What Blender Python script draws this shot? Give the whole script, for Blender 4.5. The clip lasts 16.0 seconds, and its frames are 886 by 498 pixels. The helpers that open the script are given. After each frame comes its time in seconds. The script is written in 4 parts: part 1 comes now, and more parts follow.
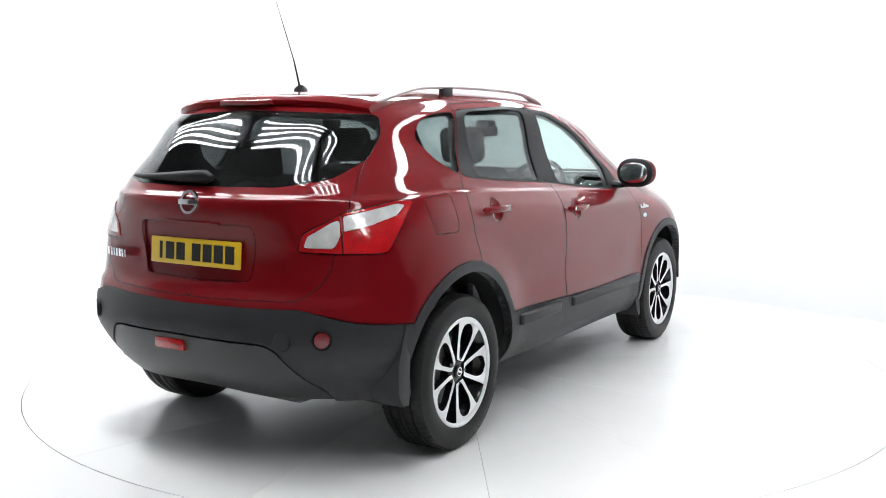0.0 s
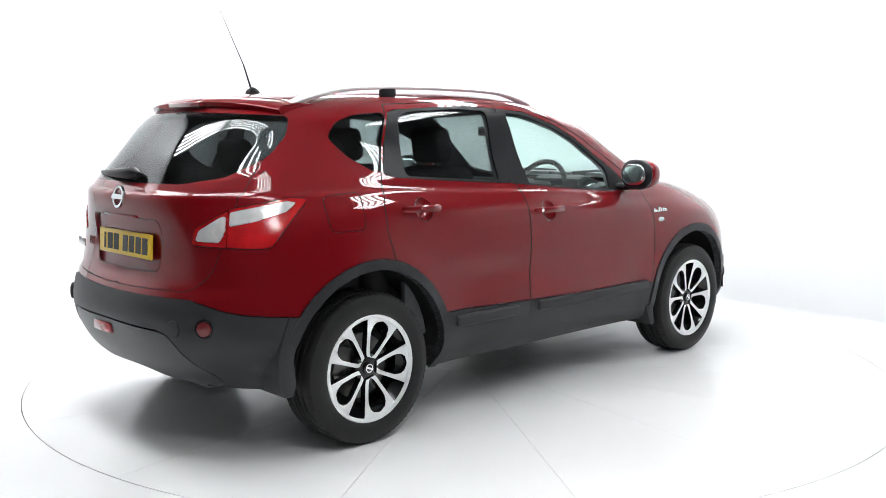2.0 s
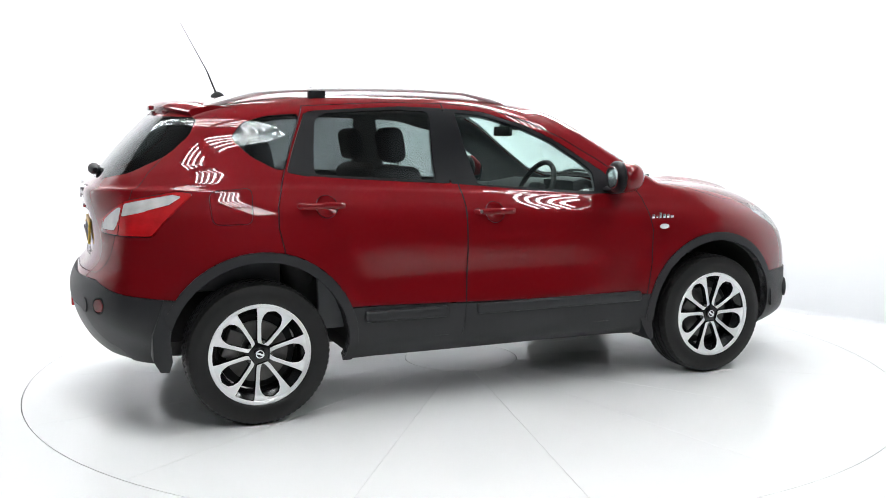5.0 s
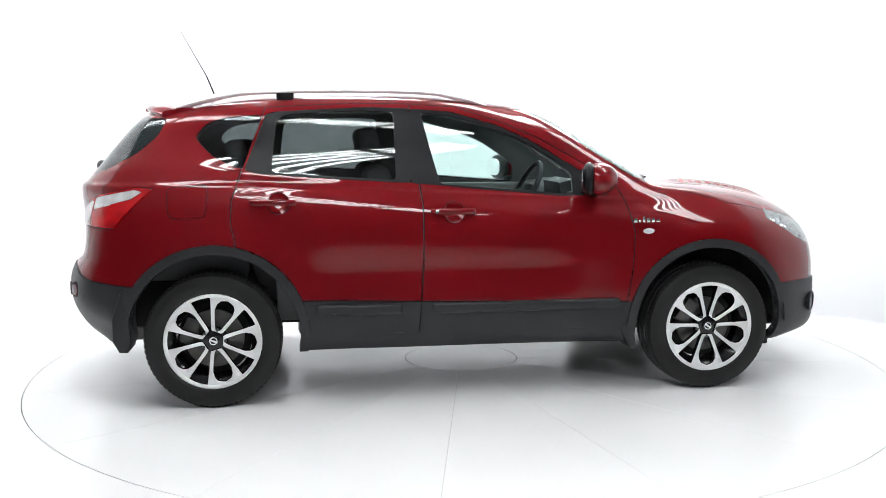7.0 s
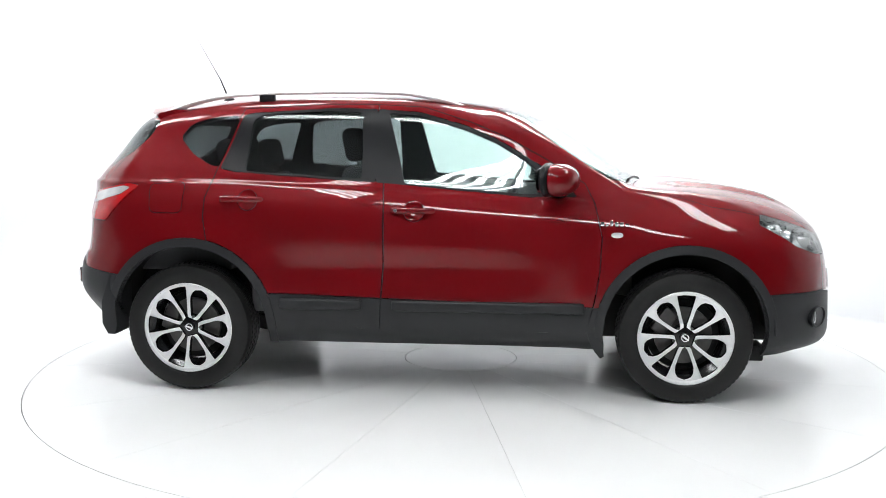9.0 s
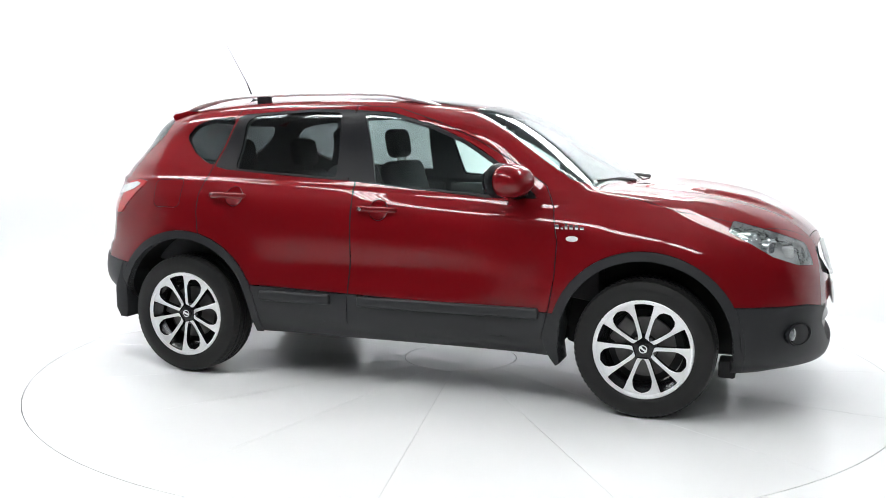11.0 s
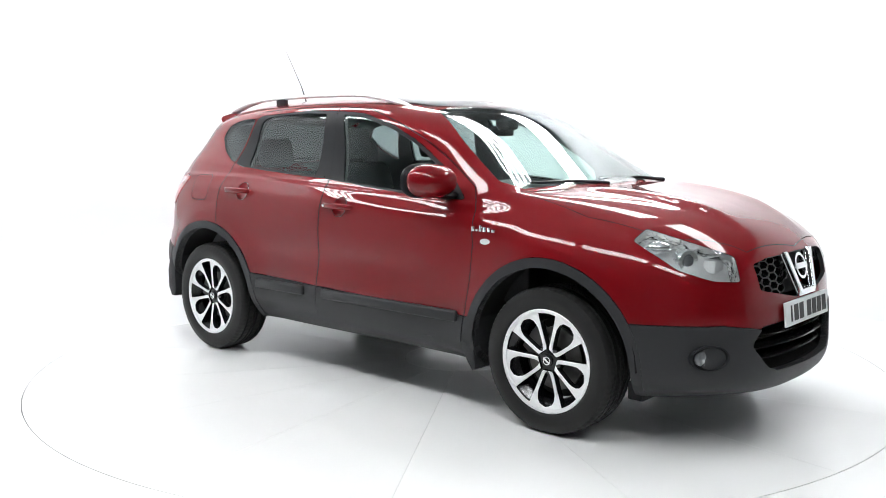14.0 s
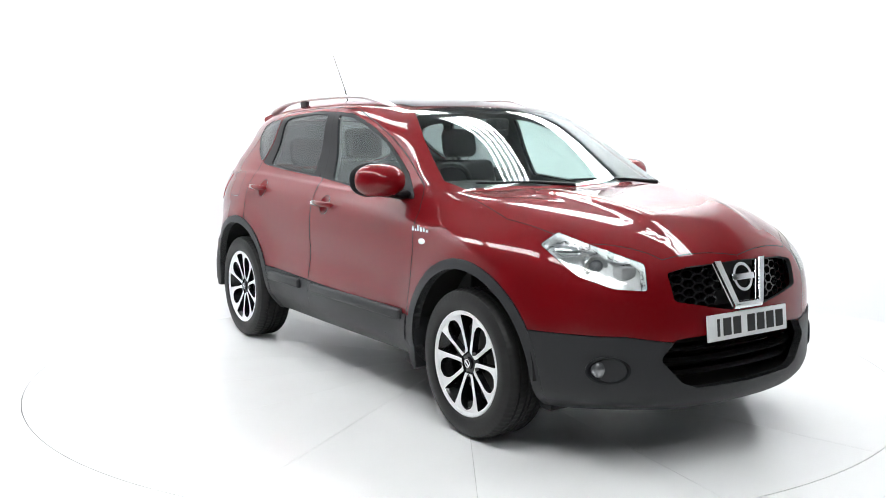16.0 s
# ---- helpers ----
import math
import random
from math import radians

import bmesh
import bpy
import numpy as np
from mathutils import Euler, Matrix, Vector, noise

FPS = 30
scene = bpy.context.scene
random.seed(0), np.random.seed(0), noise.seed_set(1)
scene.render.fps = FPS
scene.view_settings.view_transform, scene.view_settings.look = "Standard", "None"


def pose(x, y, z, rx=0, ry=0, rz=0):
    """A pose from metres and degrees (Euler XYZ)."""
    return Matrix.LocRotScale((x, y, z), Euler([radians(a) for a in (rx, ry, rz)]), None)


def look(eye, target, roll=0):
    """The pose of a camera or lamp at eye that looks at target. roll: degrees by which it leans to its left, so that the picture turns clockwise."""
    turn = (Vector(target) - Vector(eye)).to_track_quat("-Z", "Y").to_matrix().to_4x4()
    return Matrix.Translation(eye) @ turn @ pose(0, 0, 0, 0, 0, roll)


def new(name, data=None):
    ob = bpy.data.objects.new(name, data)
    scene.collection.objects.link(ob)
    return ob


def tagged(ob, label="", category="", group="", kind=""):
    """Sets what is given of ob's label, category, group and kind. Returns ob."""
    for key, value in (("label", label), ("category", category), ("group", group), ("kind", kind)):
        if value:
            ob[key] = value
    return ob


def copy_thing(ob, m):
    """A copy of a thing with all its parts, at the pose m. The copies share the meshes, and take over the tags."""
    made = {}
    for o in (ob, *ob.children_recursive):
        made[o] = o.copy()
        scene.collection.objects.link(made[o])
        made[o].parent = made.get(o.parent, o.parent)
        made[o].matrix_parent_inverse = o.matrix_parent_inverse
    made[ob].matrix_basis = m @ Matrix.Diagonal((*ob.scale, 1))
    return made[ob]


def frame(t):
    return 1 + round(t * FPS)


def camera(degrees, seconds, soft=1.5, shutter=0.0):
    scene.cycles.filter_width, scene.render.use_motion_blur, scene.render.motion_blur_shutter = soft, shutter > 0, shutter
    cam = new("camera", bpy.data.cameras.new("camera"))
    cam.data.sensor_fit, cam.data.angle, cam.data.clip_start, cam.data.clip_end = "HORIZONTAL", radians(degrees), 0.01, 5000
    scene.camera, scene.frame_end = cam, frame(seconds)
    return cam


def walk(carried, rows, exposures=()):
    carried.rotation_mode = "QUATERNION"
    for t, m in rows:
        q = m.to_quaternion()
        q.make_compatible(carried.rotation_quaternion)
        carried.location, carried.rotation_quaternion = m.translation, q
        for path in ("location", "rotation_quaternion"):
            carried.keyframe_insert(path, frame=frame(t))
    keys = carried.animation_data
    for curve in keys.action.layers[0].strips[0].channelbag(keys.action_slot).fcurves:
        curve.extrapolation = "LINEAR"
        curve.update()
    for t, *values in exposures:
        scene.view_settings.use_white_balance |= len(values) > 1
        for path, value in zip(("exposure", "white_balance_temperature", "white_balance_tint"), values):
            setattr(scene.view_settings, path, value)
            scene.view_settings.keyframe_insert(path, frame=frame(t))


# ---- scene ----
# the camera stands on a tripod; the turntable's axis is the origin, its top is z = 0
cam = camera(51.44, 16.0, soft=0.9)
EYE = (0.0, -5.578, 1.374)
POSE = look(EYE, (-0.0195, -5.578 + 0.9923, 1.374 - 0.1225), 0.0)
walk(cam, [(0.0, POSE), (16.0, POSE)])

# the turntable turns evenly, clockwise from above
TURN_START, TURN_SPEED = 59.08, -7.103
CAR_X, CAR_Y, CAR_Z = -0.089, 0.019, 0.015

# ---- light ----
scene.view_settings.exposure = 0.0
world = bpy.data.worlds.new("studio_world")
scene.world = world
world.use_nodes = True
world.node_tree.nodes["Background"].inputs[0].default_value = (0.9, 0.95, 1.0, 1)
world.node_tree.nodes["Background"].inputs[1].default_value = 0.05
TUBE_POWER = 32.0


# ---- materials ----
def principled(name, color, rough=0.5, metal=0.0, **more):
    m = bpy.data.materials.new(name)
    m.use_nodes = True
    b = m.node_tree.nodes["Principled BSDF"]
    b.inputs["Base Color"].default_value = (*color, 1)
    b.inputs["Roughness"].default_value = rough
    b.inputs["Metallic"].default_value = metal
    for key, value in more.items():
        b.inputs[key.replace("_", " ")].default_value = value
    return m


def vary(m, scale, amount, bump=0.0, bump_scale=None, rough=0.0, detail=4.0):
    """Grain at one scale and stains at a larger one, with fine relief."""
    nt = m.node_tree
    b = nt.nodes["Principled BSDF"]
    base = tuple(b.inputs["Base Color"].default_value)
    co = nt.nodes.new("ShaderNodeTexCoord")
    big = nt.nodes.new("ShaderNodeTexNoise")
    big.inputs["Scale"].default_value, big.inputs["Detail"].default_value = scale, detail
    nt.links.new(co.outputs["Object"], big.inputs["Vector"])
    fine = nt.nodes.new("ShaderNodeTexNoise")
    fine.inputs["Scale"].default_value, fine.inputs["Detail"].default_value = bump_scale or scale * 25, 3
    nt.links.new(co.outputs["Object"], fine.inputs["Vector"])
    mix = nt.nodes.new("ShaderNodeMix")
    mix.data_type = "RGBA"
    mix.inputs[6].default_value = tuple(c * (1 - amount) for c in base[:3]) + (1,)
    mix.inputs[7].default_value = tuple(min(1, c * (1 + amount)) for c in base[:3]) + (1,)
    nt.links.new(big.outputs["Fac"], mix.inputs[0])
    nt.links.new(mix.outputs[2], b.inputs["Base Color"])
    if rough:
        r = nt.nodes.new("ShaderNodeMapRange")
        r.inputs["To Min"].default_value = b.inputs["Roughness"].default_value - rough
        r.inputs["To Max"].default_value = b.inputs["Roughness"].default_value + rough
        nt.links.new(big.outputs["Fac"], r.inputs["Value"])
        nt.links.new(r.outputs["Result"], b.inputs["Roughness"])
    if bump:
        bp = nt.nodes.new("ShaderNodeBump")
        bp.inputs["Strength"].default_value, bp.inputs["Distance"].default_value = 1.0, bump
        nt.links.new(fine.outputs["Fac"], bp.inputs["Height"])
        nt.links.new(bp.outputs["Normal"], b.inputs["Normal"])
    return m


def glass(name, tint, ior=1.5, rough=0.0):
    """A thin pane: tinted see-through with a mirror gloss by Fresnel."""
    m = bpy.data.materials.new(name)
    m.use_nodes = True
    nt = m.node_tree
    nt.nodes.clear()
    out = nt.nodes.new("ShaderNodeOutputMaterial")
    mix = nt.nodes.new("ShaderNodeMixShader")
    see = nt.nodes.new("ShaderNodeBsdfTransparent")
    see.inputs[0].default_value = (*tint, 1)
    gloss = nt.nodes.new("ShaderNodeBsdfGlossy")
    gloss.inputs["Roughness"].default_value = rough
    face = nt.nodes.new("ShaderNodeLayerWeight")
    face.inputs["Blend"].default_value = 0.5
    power = nt.nodes.new("ShaderNodeMath")
    power.operation, power.inputs[1].default_value = "POWER", 5.0
    nt.links.new(face.outputs["Facing"], power.inputs[0])
    least = ((ior - 1) / (ior + 1)) ** 2
    fr = nt.nodes.new("ShaderNodeMath")
    fr.operation, fr.inputs[1].default_value, fr.inputs[2].default_value = "MULTIPLY_ADD", 1 - least, least
    nt.links.new(power.outputs[0], fr.inputs[0])
    nt.links.new(fr.outputs[0], mix.inputs[0])
    nt.links.new(see.outputs[0], mix.inputs[1])
    nt.links.new(gloss.outputs[0], mix.inputs[2])
    nt.links.new(mix.outputs[0], out.inputs[0])
    return m


def glow(name, color, strength):
    m = principled(name, (0.9, 0.9, 0.9), 0.4)
    b = m.node_tree.nodes["Principled BSDF"]
    b.inputs["Emission Color"].default_value = (*color, 1)
    b.inputs["Emission Strength"].default_value = strength
    return m


PAINT = vary(principled("red_metallic_paint", (0.16, 0.0019, 0.0048), 0.5, 0.15, Specular_IOR_Level=0.05, Coat_Weight=1.0, Coat_Roughness=0.0, Coat_IOR=1.45), 300, 0.12)
BLACK_PLASTIC = vary(principled("black_grained_plastic", (0.021, 0.022, 0.024), 0.46, Specular_IOR_Level=0.35), 3, 0.15, 0.0003, 900, 0.06)
SKID_GREY = vary(principled("dark_grey_plastic", (0.021, 0.022, 0.024), 0.40), 3, 0.15, 0.0003, 900, 0.06)
GLOSS_BLACK = vary(principled("satin_black_trim", (0.006, 0.0065, 0.008), 0.45, Specular_IOR_Level=0.22), 6, 0.15)
MATT_BLACK = vary(principled("matt_black", (0.012, 0.012, 0.013), 0.85), 8, 0.3)
GLASS_FRONT = glass("green_tinted_glass", (0.875, 0.945, 0.926))
GLASS_DARK = glass("privacy_glass", (0.56, 0.59, 0.59))
GLASS_REAR = glass("dark_rear_glass", (0.40, 0.42, 0.42))
ROOF_GLASS = principled("black_roof_glass", (0.006, 0.006, 0.007), 0.03)
CHROME = principled("chrome", (0.90, 0.91, 0.92), 0.14, 1.0)
SATIN_ALU = vary(principled("satin_aluminium", (0.84, 0.845, 0.86), 0.38, 0.15), 30, 0.05)
MACHINED = vary(principled("machined_alloy", (0.85, 0.855, 0.86), 0.40, 0.3), 60, 0.04)
RIM_BLACK = principled("gloss_black_rim", (0.008, 0.008, 0.009), 0.15)
RUBBER = vary(principled("tyre_rubber", (0.013, 0.013, 0.013), 0.5, Specular_IOR_Level=0.3), 14, 0.3, 0.0002, 500, 0.1)
STEEL = vary(principled("brake_steel", (0.12, 0.118, 0.115), 0.4, 0.8), 40, 0.2)
LAMP_CLEAR = glass("clear_lamp_lens", (0.95, 0.96, 0.96))
LAMP_RED = vary(principled("red_lamp_lens", (0.42, 0.007, 0.010), 0.12, 0.0, Coat_Weight=1.0, Coat_Roughness=0.01), 14, 0.55, 0.0015, 70)
LAMP_MAROON = principled("unlit_maroon_lens", (0.16, 0.006, 0.010), 0.15, 0.0, Coat_Weight=1.0, Coat_Roughness=0.02)
LAMP_WHITE = principled("frosted_lamp_lens", (0.75, 0.76, 0.77), 0.15, 0.25, Coat_Weight=1.0)
FOG_GLASS = principled("clear_fog_lens", (0.22, 0.23, 0.24), 0.08, 0.6, Coat_Weight=1.0)
FABRIC = vary(principled("charcoal_seat_fabric", (0.075, 0.077, 0.082), 0.9), 25, 0.3, 0.0008, 700)
LINING = vary(principled("grey_interior_lining", (0.17, 0.174, 0.18), 0.8), 10, 0.15, 0.0004, 600)
HEADLINER = vary(principled("pale_grey_headliner", (0.34, 0.34, 0.33), 0.9), 10, 0.08)
DASH = vary(principled("black_dashboard_plastic", (0.02, 0.021, 0.023), 0.6), 20, 0.2, 0.0005, 500)
YELLOW_PLATE = vary(principled("yellow_reflective_plate", (0.72, 0.47, 0.02), 0.35), 20, 0.05)
WHITE_PLATE = vary(principled("white_reflective_plate", (0.74, 0.76, 0.76), 0.35), 20, 0.04)
INK = principled("black_plate_ink", (0.01, 0.01, 0.01), 0.5)
WHITE_FLOOR = vary(principled("white_gloss_floor_paint", (0.87, 0.875, 0.87), 0.2), 1.3, 0.03, 0.0002, 60, 0.08)
WHITE_WALL = vary(principled("white_wall_paint", (0.77, 0.778, 0.795), 0.85), 0.8, 0.02, 0.0004, 90)
DARK_GAP = principled("dark_gap", (0.20, 0.20, 0.20), 0.9)
CEILING_GREY = vary(principled("grey_sheet_ceiling", (0.42, 0.43, 0.44), 0.7), 1.5, 0.15)
HALL_GREY = vary(principled("dark_hall_wall", (0.22, 0.225, 0.232), 0.8), 1.2, 0.2)
CONCRETE = vary(principled("dark_concrete_floor", (0.34, 0.335, 0.33), 0.6), 1.5, 0.25, 0.0006, 80)
TUBE = glow("fluorescent_tube", (0.97, 0.99, 1.0), TUBE_POWER)


# ---- mesh helpers ----
def put(name, bm, material, parent=None, label="", smooth=True, recalc=True):
    if recalc:
        bmesh.ops.recalc_face_normals(bm, faces=bm.faces)
    me = bpy.data.meshes.new(name)
    bm.to_mesh(me)
    bm.free()
    for mat in (material if isinstance(material, (list, tuple)) else (material,)):
        me.materials.append(mat)
    for p in me.polygons:
        p.use_smooth = smooth
    if smooth:
        me.set_sharp_from_angle(angle=radians(38))
    ob = new(name, me)
    if parent:
        ob.parent = parent
    if label:
        ob["label"] = label
    return ob


def part(name, bm, material, parent, label="", smooth=True):
    return put(name, bm, material, parent, label, smooth)


def box(bm, x0, y0, z0, x1, y1, z1, bevel=0.0, m=None, segments=2):
    vs = bmesh.ops.create_cube(bm, size=1.0)["verts"]
    for v in vs:
        v.co = Vector(((x0 + x1) / 2 + v.co.x * (x1 - x0), (y0 + y1) / 2 + v.co.y * (y1 - y0), (z0 + z1) / 2 + v.co.z * (z1 - z0)))
    if bevel:
        es = list({e for v in vs for e in v.link_edges})
        r = bmesh.ops.bevel(bm, geom=es, offset=bevel, segments=segments, affect="EDGES", profile=0.5)
        vs = list({v for f in r["faces"] for v in f.verts} | {v for v in vs if v.is_valid})
    if m:
        bmesh.ops.transform(bm, matrix=m, verts=vs)
    return vs


def lathe(bm, profile, n=48, axis="y", closed=False, mat=0):
    """Turn (radius, along) points round the axis."""
    rings = []
    for k in range(n):
        a = 2 * math.pi * k / n
        c, s = math.cos(a), math.sin(a)
        ring = []
        for r, h in profile:
            ring.append(bm.verts.new((r * c, h, r * s) if axis == "y" else ((r * c, r * s, h) if axis == "z" else (h, r * c, r * s))))
        rings.append(ring)
    made = []
    m = len(profile)
    for k in range(n):
        p, q = rings[k], rings[(k + 1) % n]
        for i in range(m if closed else m - 1):
            j = (i + 1) % m
            f = bm.faces.new((p[i], p[j], q[j], q[i]))
            f.material_index = mat
            made.append(f)
    return rings, made


def tube(bm, pts, radius, n=10, caps=True):
    """A round bar through the points; radius may be a list."""
    pts = [Vector(p) for p in pts]
    rad = radius if isinstance(radius, (list, tuple)) else [radius] * len(pts)
    rings, up = [], Vector((0.13, 0.21, 0.97))
    for i, p in enumerate(pts):
        d = (pts[min(i + 1, len(pts) - 1)] - pts[max(i - 1, 0)]).normalized()
        if abs(d.dot(up)) > 0.95:
            up = Vector((0.97, 0.1, 0.2))
        a = d.cross(up).normalized()
        b = d.cross(a)
        rings.append([bm.verts.new(p + rad[i] * (math.cos(2 * math.pi * k / n) * a + math.sin(2 * math.pi * k / n) * b)) for k in range(n)])
    for p, q in zip(rings, rings[1:]):
        for k in range(n):
            bm.faces.new((p[k], p[(k + 1) % n], q[(k + 1) % n], q[k]))
    if caps:
        bm.faces.new(rings[0])
        bm.faces.new(rings[-1][::-1])
    return rings


def prism(bm, poly, depth, m=None, bevel=0.0):
    """A flat outline in x, z, extruded along y from 0 to depth."""
    a = [bm.verts.new((x, 0, z)) for x, z in poly]
    b = [bm.verts.new((x, depth, z)) for x, z in poly]
    n = len(poly)
    fs = [bm.faces.new(a), bm.faces.new(b[::-1])]
    for i in range(n):
        fs.append(bm.faces.new((a[i], b[i], b[(i + 1) % n], a[(i + 1) % n])))
    if m:
        bmesh.ops.transform(bm, matrix=m, verts=a + b)
    if bevel:
        es = list({e for f in fs[:2] for e in f.edges})
        bmesh.ops.bevel(bm, geom=es, offset=bevel, segments=2, affect="EDGES", profile=0.5)
    return a + b


def spline(knots, values, at):
    """Natural cubic spline through rows of values."""
    t, y = np.asarray(knots, float), np.asarray(values, float)
    n = len(t)
    h = np.diff(t)
    a, rhs = np.zeros((n, n)), np.zeros((n,) + y.shape[1:])
    a[0, 0] = a[-1, -1] = 1
    d = np.diff(y, axis=0) / h.reshape((-1,) + (1,) * (y.ndim - 1))
    for i in range(1, n - 1):
        a[i, i - 1], a[i, i], a[i, i + 1] = h[i - 1], 2 * (h[i - 1] + h[i]), h[i]
        rhs[i] = 6 * (d[i] - d[i - 1])
    m = np.linalg.solve(a, rhs.reshape(n, -1)).reshape(y.shape)
    out = []
    for s in at:
        i = min(max(int(np.searchsorted(t, s)) - 1, 0), n - 2)
        u, w = t[i + 1] - s, s - t[i]
        out.append((m[i] * u**3 + m[i + 1] * w**3) / (6 * h[i]) + (y[i] / h[i] - m[i] * h[i] / 6) * u + (y[i + 1] / h[i] - m[i + 1] * h[i] / 6) * w)
    return np.array(out)


# ---- the studio ----
TABLE_Y = 0.05


def build_studio():
    # floor: one sheet with the round pit of the turntable
    bm = bmesh.new()
    n, r = 128, 2.505
    inner = [bm.verts.new((r * math.cos(2 * math.pi * k / n), TABLE_Y + r * math.sin(2 * math.pi * k / n), 0)) for k in range(n)]
    lip = [bm.verts.new((v.co.x, v.co.y, -0.06)) for v in inner]
    outer = []
    for k in range(n):
        c, s = math.cos(2 * math.pi * k / n), math.sin(2 * math.pi * k / n)
        f = 12.0 / max(abs(c), abs(s))
        if s < 0:
            f = min(f, 6.5 / -s)
        outer.append(bm.verts.new((c * f, s * f, 0)))
    for k in range(n):
        j = (k + 1) % n
        bm.faces.new((inner[k], outer[k], outer[j], inner[j]))
        bm.faces.new((lip[k], inner[k], inner[j], lip[j]))
    tagged(put("floor", bm, WHITE_FLOOR, smooth=False), "glossy white painted studio floor round the turntable", "floor", kind="structure")

    bm = bmesh.new()
    box(bm, -12.0, -12.0, -0.2, 12.0, -6.5, -0.004)
    tagged(put("hall_floor", bm, CONCRETE, smooth=False), "dark concrete hall floor beyond the studio", "floor", kind="structure")

    # two white walls that meet in a rounded corner behind the car
    bm = bmesh.new()
    nrm_r, nrm_l, dist = Vector((0.72, 0.694)).normalized(), Vector((-0.70, 0.714)).normalized(), 2.93
    def on(nm, along):
        t = Vector((nm.y, -nm.x))
        return nm * dist + t * along
    corner = 1.1
    path = [on(nrm_l, -7.5)]
    det = nrm_l.x * nrm_r.y - nrm_l.y * nrm_r.x
    apex = Vector(((dist * nrm_r.y - dist * nrm_l.y) / det, (nrm_l.x * dist - nrm_r.x * dist) / det))
    tl, tr = Vector((nrm_l.y, -nrm_l.x)), Vector((nrm_r.y, -nrm_r.x))
    a, b = apex - tl * corner, apex + tr * corner
    for k in range(13):
        u = k / 12
        path.append(a * (1 - u) ** 2 + apex * 2 * u * (1 - u) + b * u * u)
    path.append(on(nrm_r, 7.5))
    top = 3.1
    # the foot curves into the floor, widely on the one side and tightly on the other
    rows = []
    for level in range(11):
        row = []
        turn = math.pi / 2 * min(level, 9) / 9
        for i, p in enumerate(path):
            d = (path[min(i + 1, len(path) - 1)] - path[max(i - 1, 0)]).normalized()
            nm = Vector((-d.y, d.x))
            foot = 0.04 + 0.75 * min(1, max(0, (len(path) - 2 - i) / 10))
            inset, z = foot * (1 - math.sin(turn)), foot * (1 - math.cos(turn))
            q = p - nm * inset
            row.append(bm.verts.new((q.x, q.y, top if level == 10 else z)))
        rows.append(row)
    for z in (top, 0.0):
        row = []
        for i, p in enumerate(path):
            d = (path[min(i + 1, len(path) - 1)] - path[max(i - 1, 0)]).normalized()
            q = p + Vector((-d.y, d.x)) * 0.15
            row.append(bm.verts.new((q.x, q.y, z)))
        rows.append(row)
    for p, q in zip(rows, rows[1:]):
        for i in range(len(p) - 1):
            bm.faces.new((p[i], p[i + 1], q[i + 1], q[i]))
    tagged(put("wall_backdrop", bm, WHITE_WALL), "white seamless studio wall with a rounded corner", "wall", kind="structure")

    # plain walls and the sheet-metal ceiling of the hall, behind and above the camera
    H = 4.6
    for name, x0, y0, x1, y1 in (("wall_south", -11.8, -12.0, 11.8, -11.8), ("wall_west", -12.0, -12.0, -11.8, 11.8),
                                 ("wall_east", 11.8, -12.0, 12.0, 11.8), ("wall_north", -11.8, 11.6, 11.8, 11.8)):
        bm = bmesh.new()
        box(bm, x0, y0, 0, x1, y1, H)
        tagged(put(name, bm, HALL_GREY, smooth=False), "plain grey hall wall behind the studio", "wall", kind="structure")
    bm = bmesh.new()
    xs = []
    x = -12.0
    while x < 12.0:
        xs += [(x, H), (x + 0.14, H), (x + 0.17, H + 0.035), (x + 0.26, H + 0.035)]
        x += 0.29
    lo = [bm.verts.new((-12.0, p, z)) for p, z in xs]
    hi = [bm.verts.new((12.0, p, z)) for p, z in xs]
    for i in range(len(xs) - 1):
        bm.faces.new((lo[i], lo[i + 1], hi[i + 1], hi[i]))
    tagged(put("ceiling", bm, CEILING_GREY, smooth=False), "dark grey corrugated sheet ceiling", "ceiling", kind="structure")


LIGHT_Z = 3.05


def light_bank(x, y, length, tubes, spacing, turn):
    """A hanging bank of parallel fluorescent tubes in a white tray."""
    root = new("ceiling_light")
    root.matrix_basis = pose(x, y, LIGHT_Z, 0, 0, turn)
    w = spacing * tubes
    bm = bmesh.new()
    box(bm, -w / 2, -length / 2, 0.10, w / 2, length / 2, 0.14, 0.01)
    for k in range(tubes):
        c = (k - (tubes - 1) / 2) * spacing
        box(bm, c - 0.018, -length / 2 + 0.02, 0.065, c + 0.018, length / 2 - 0.02, 0.098)
    part("tray", bm, HALL_GREY, root, "grey metal tray")
    for k in range(tubes):
        c = (k - (tubes - 1) / 2) * spacing
        bm = bmesh.new()
        box(bm, c - 0.017, -length / 2 + 0.02, 0.02, c + 0.017, length / 2 - 0.05, 0.05, 0.010)
        part("tube", bm, TUBE, root, "glowing white fluorescent tube")
    for dx in (-w / 3, w / 3):
        for dy in (-length / 3, length / 3):
            bm = bmesh.new()
            tube(bm, [(dx, dy, 0.13), (dx, dy, 1.56)], 0.008, 6)
            part("hanger", bm, STEEL, root)
    return tagged(root, "bank of parallel white fluorescent tubes hung from the ceiling", "light", group="ceiling light banks")


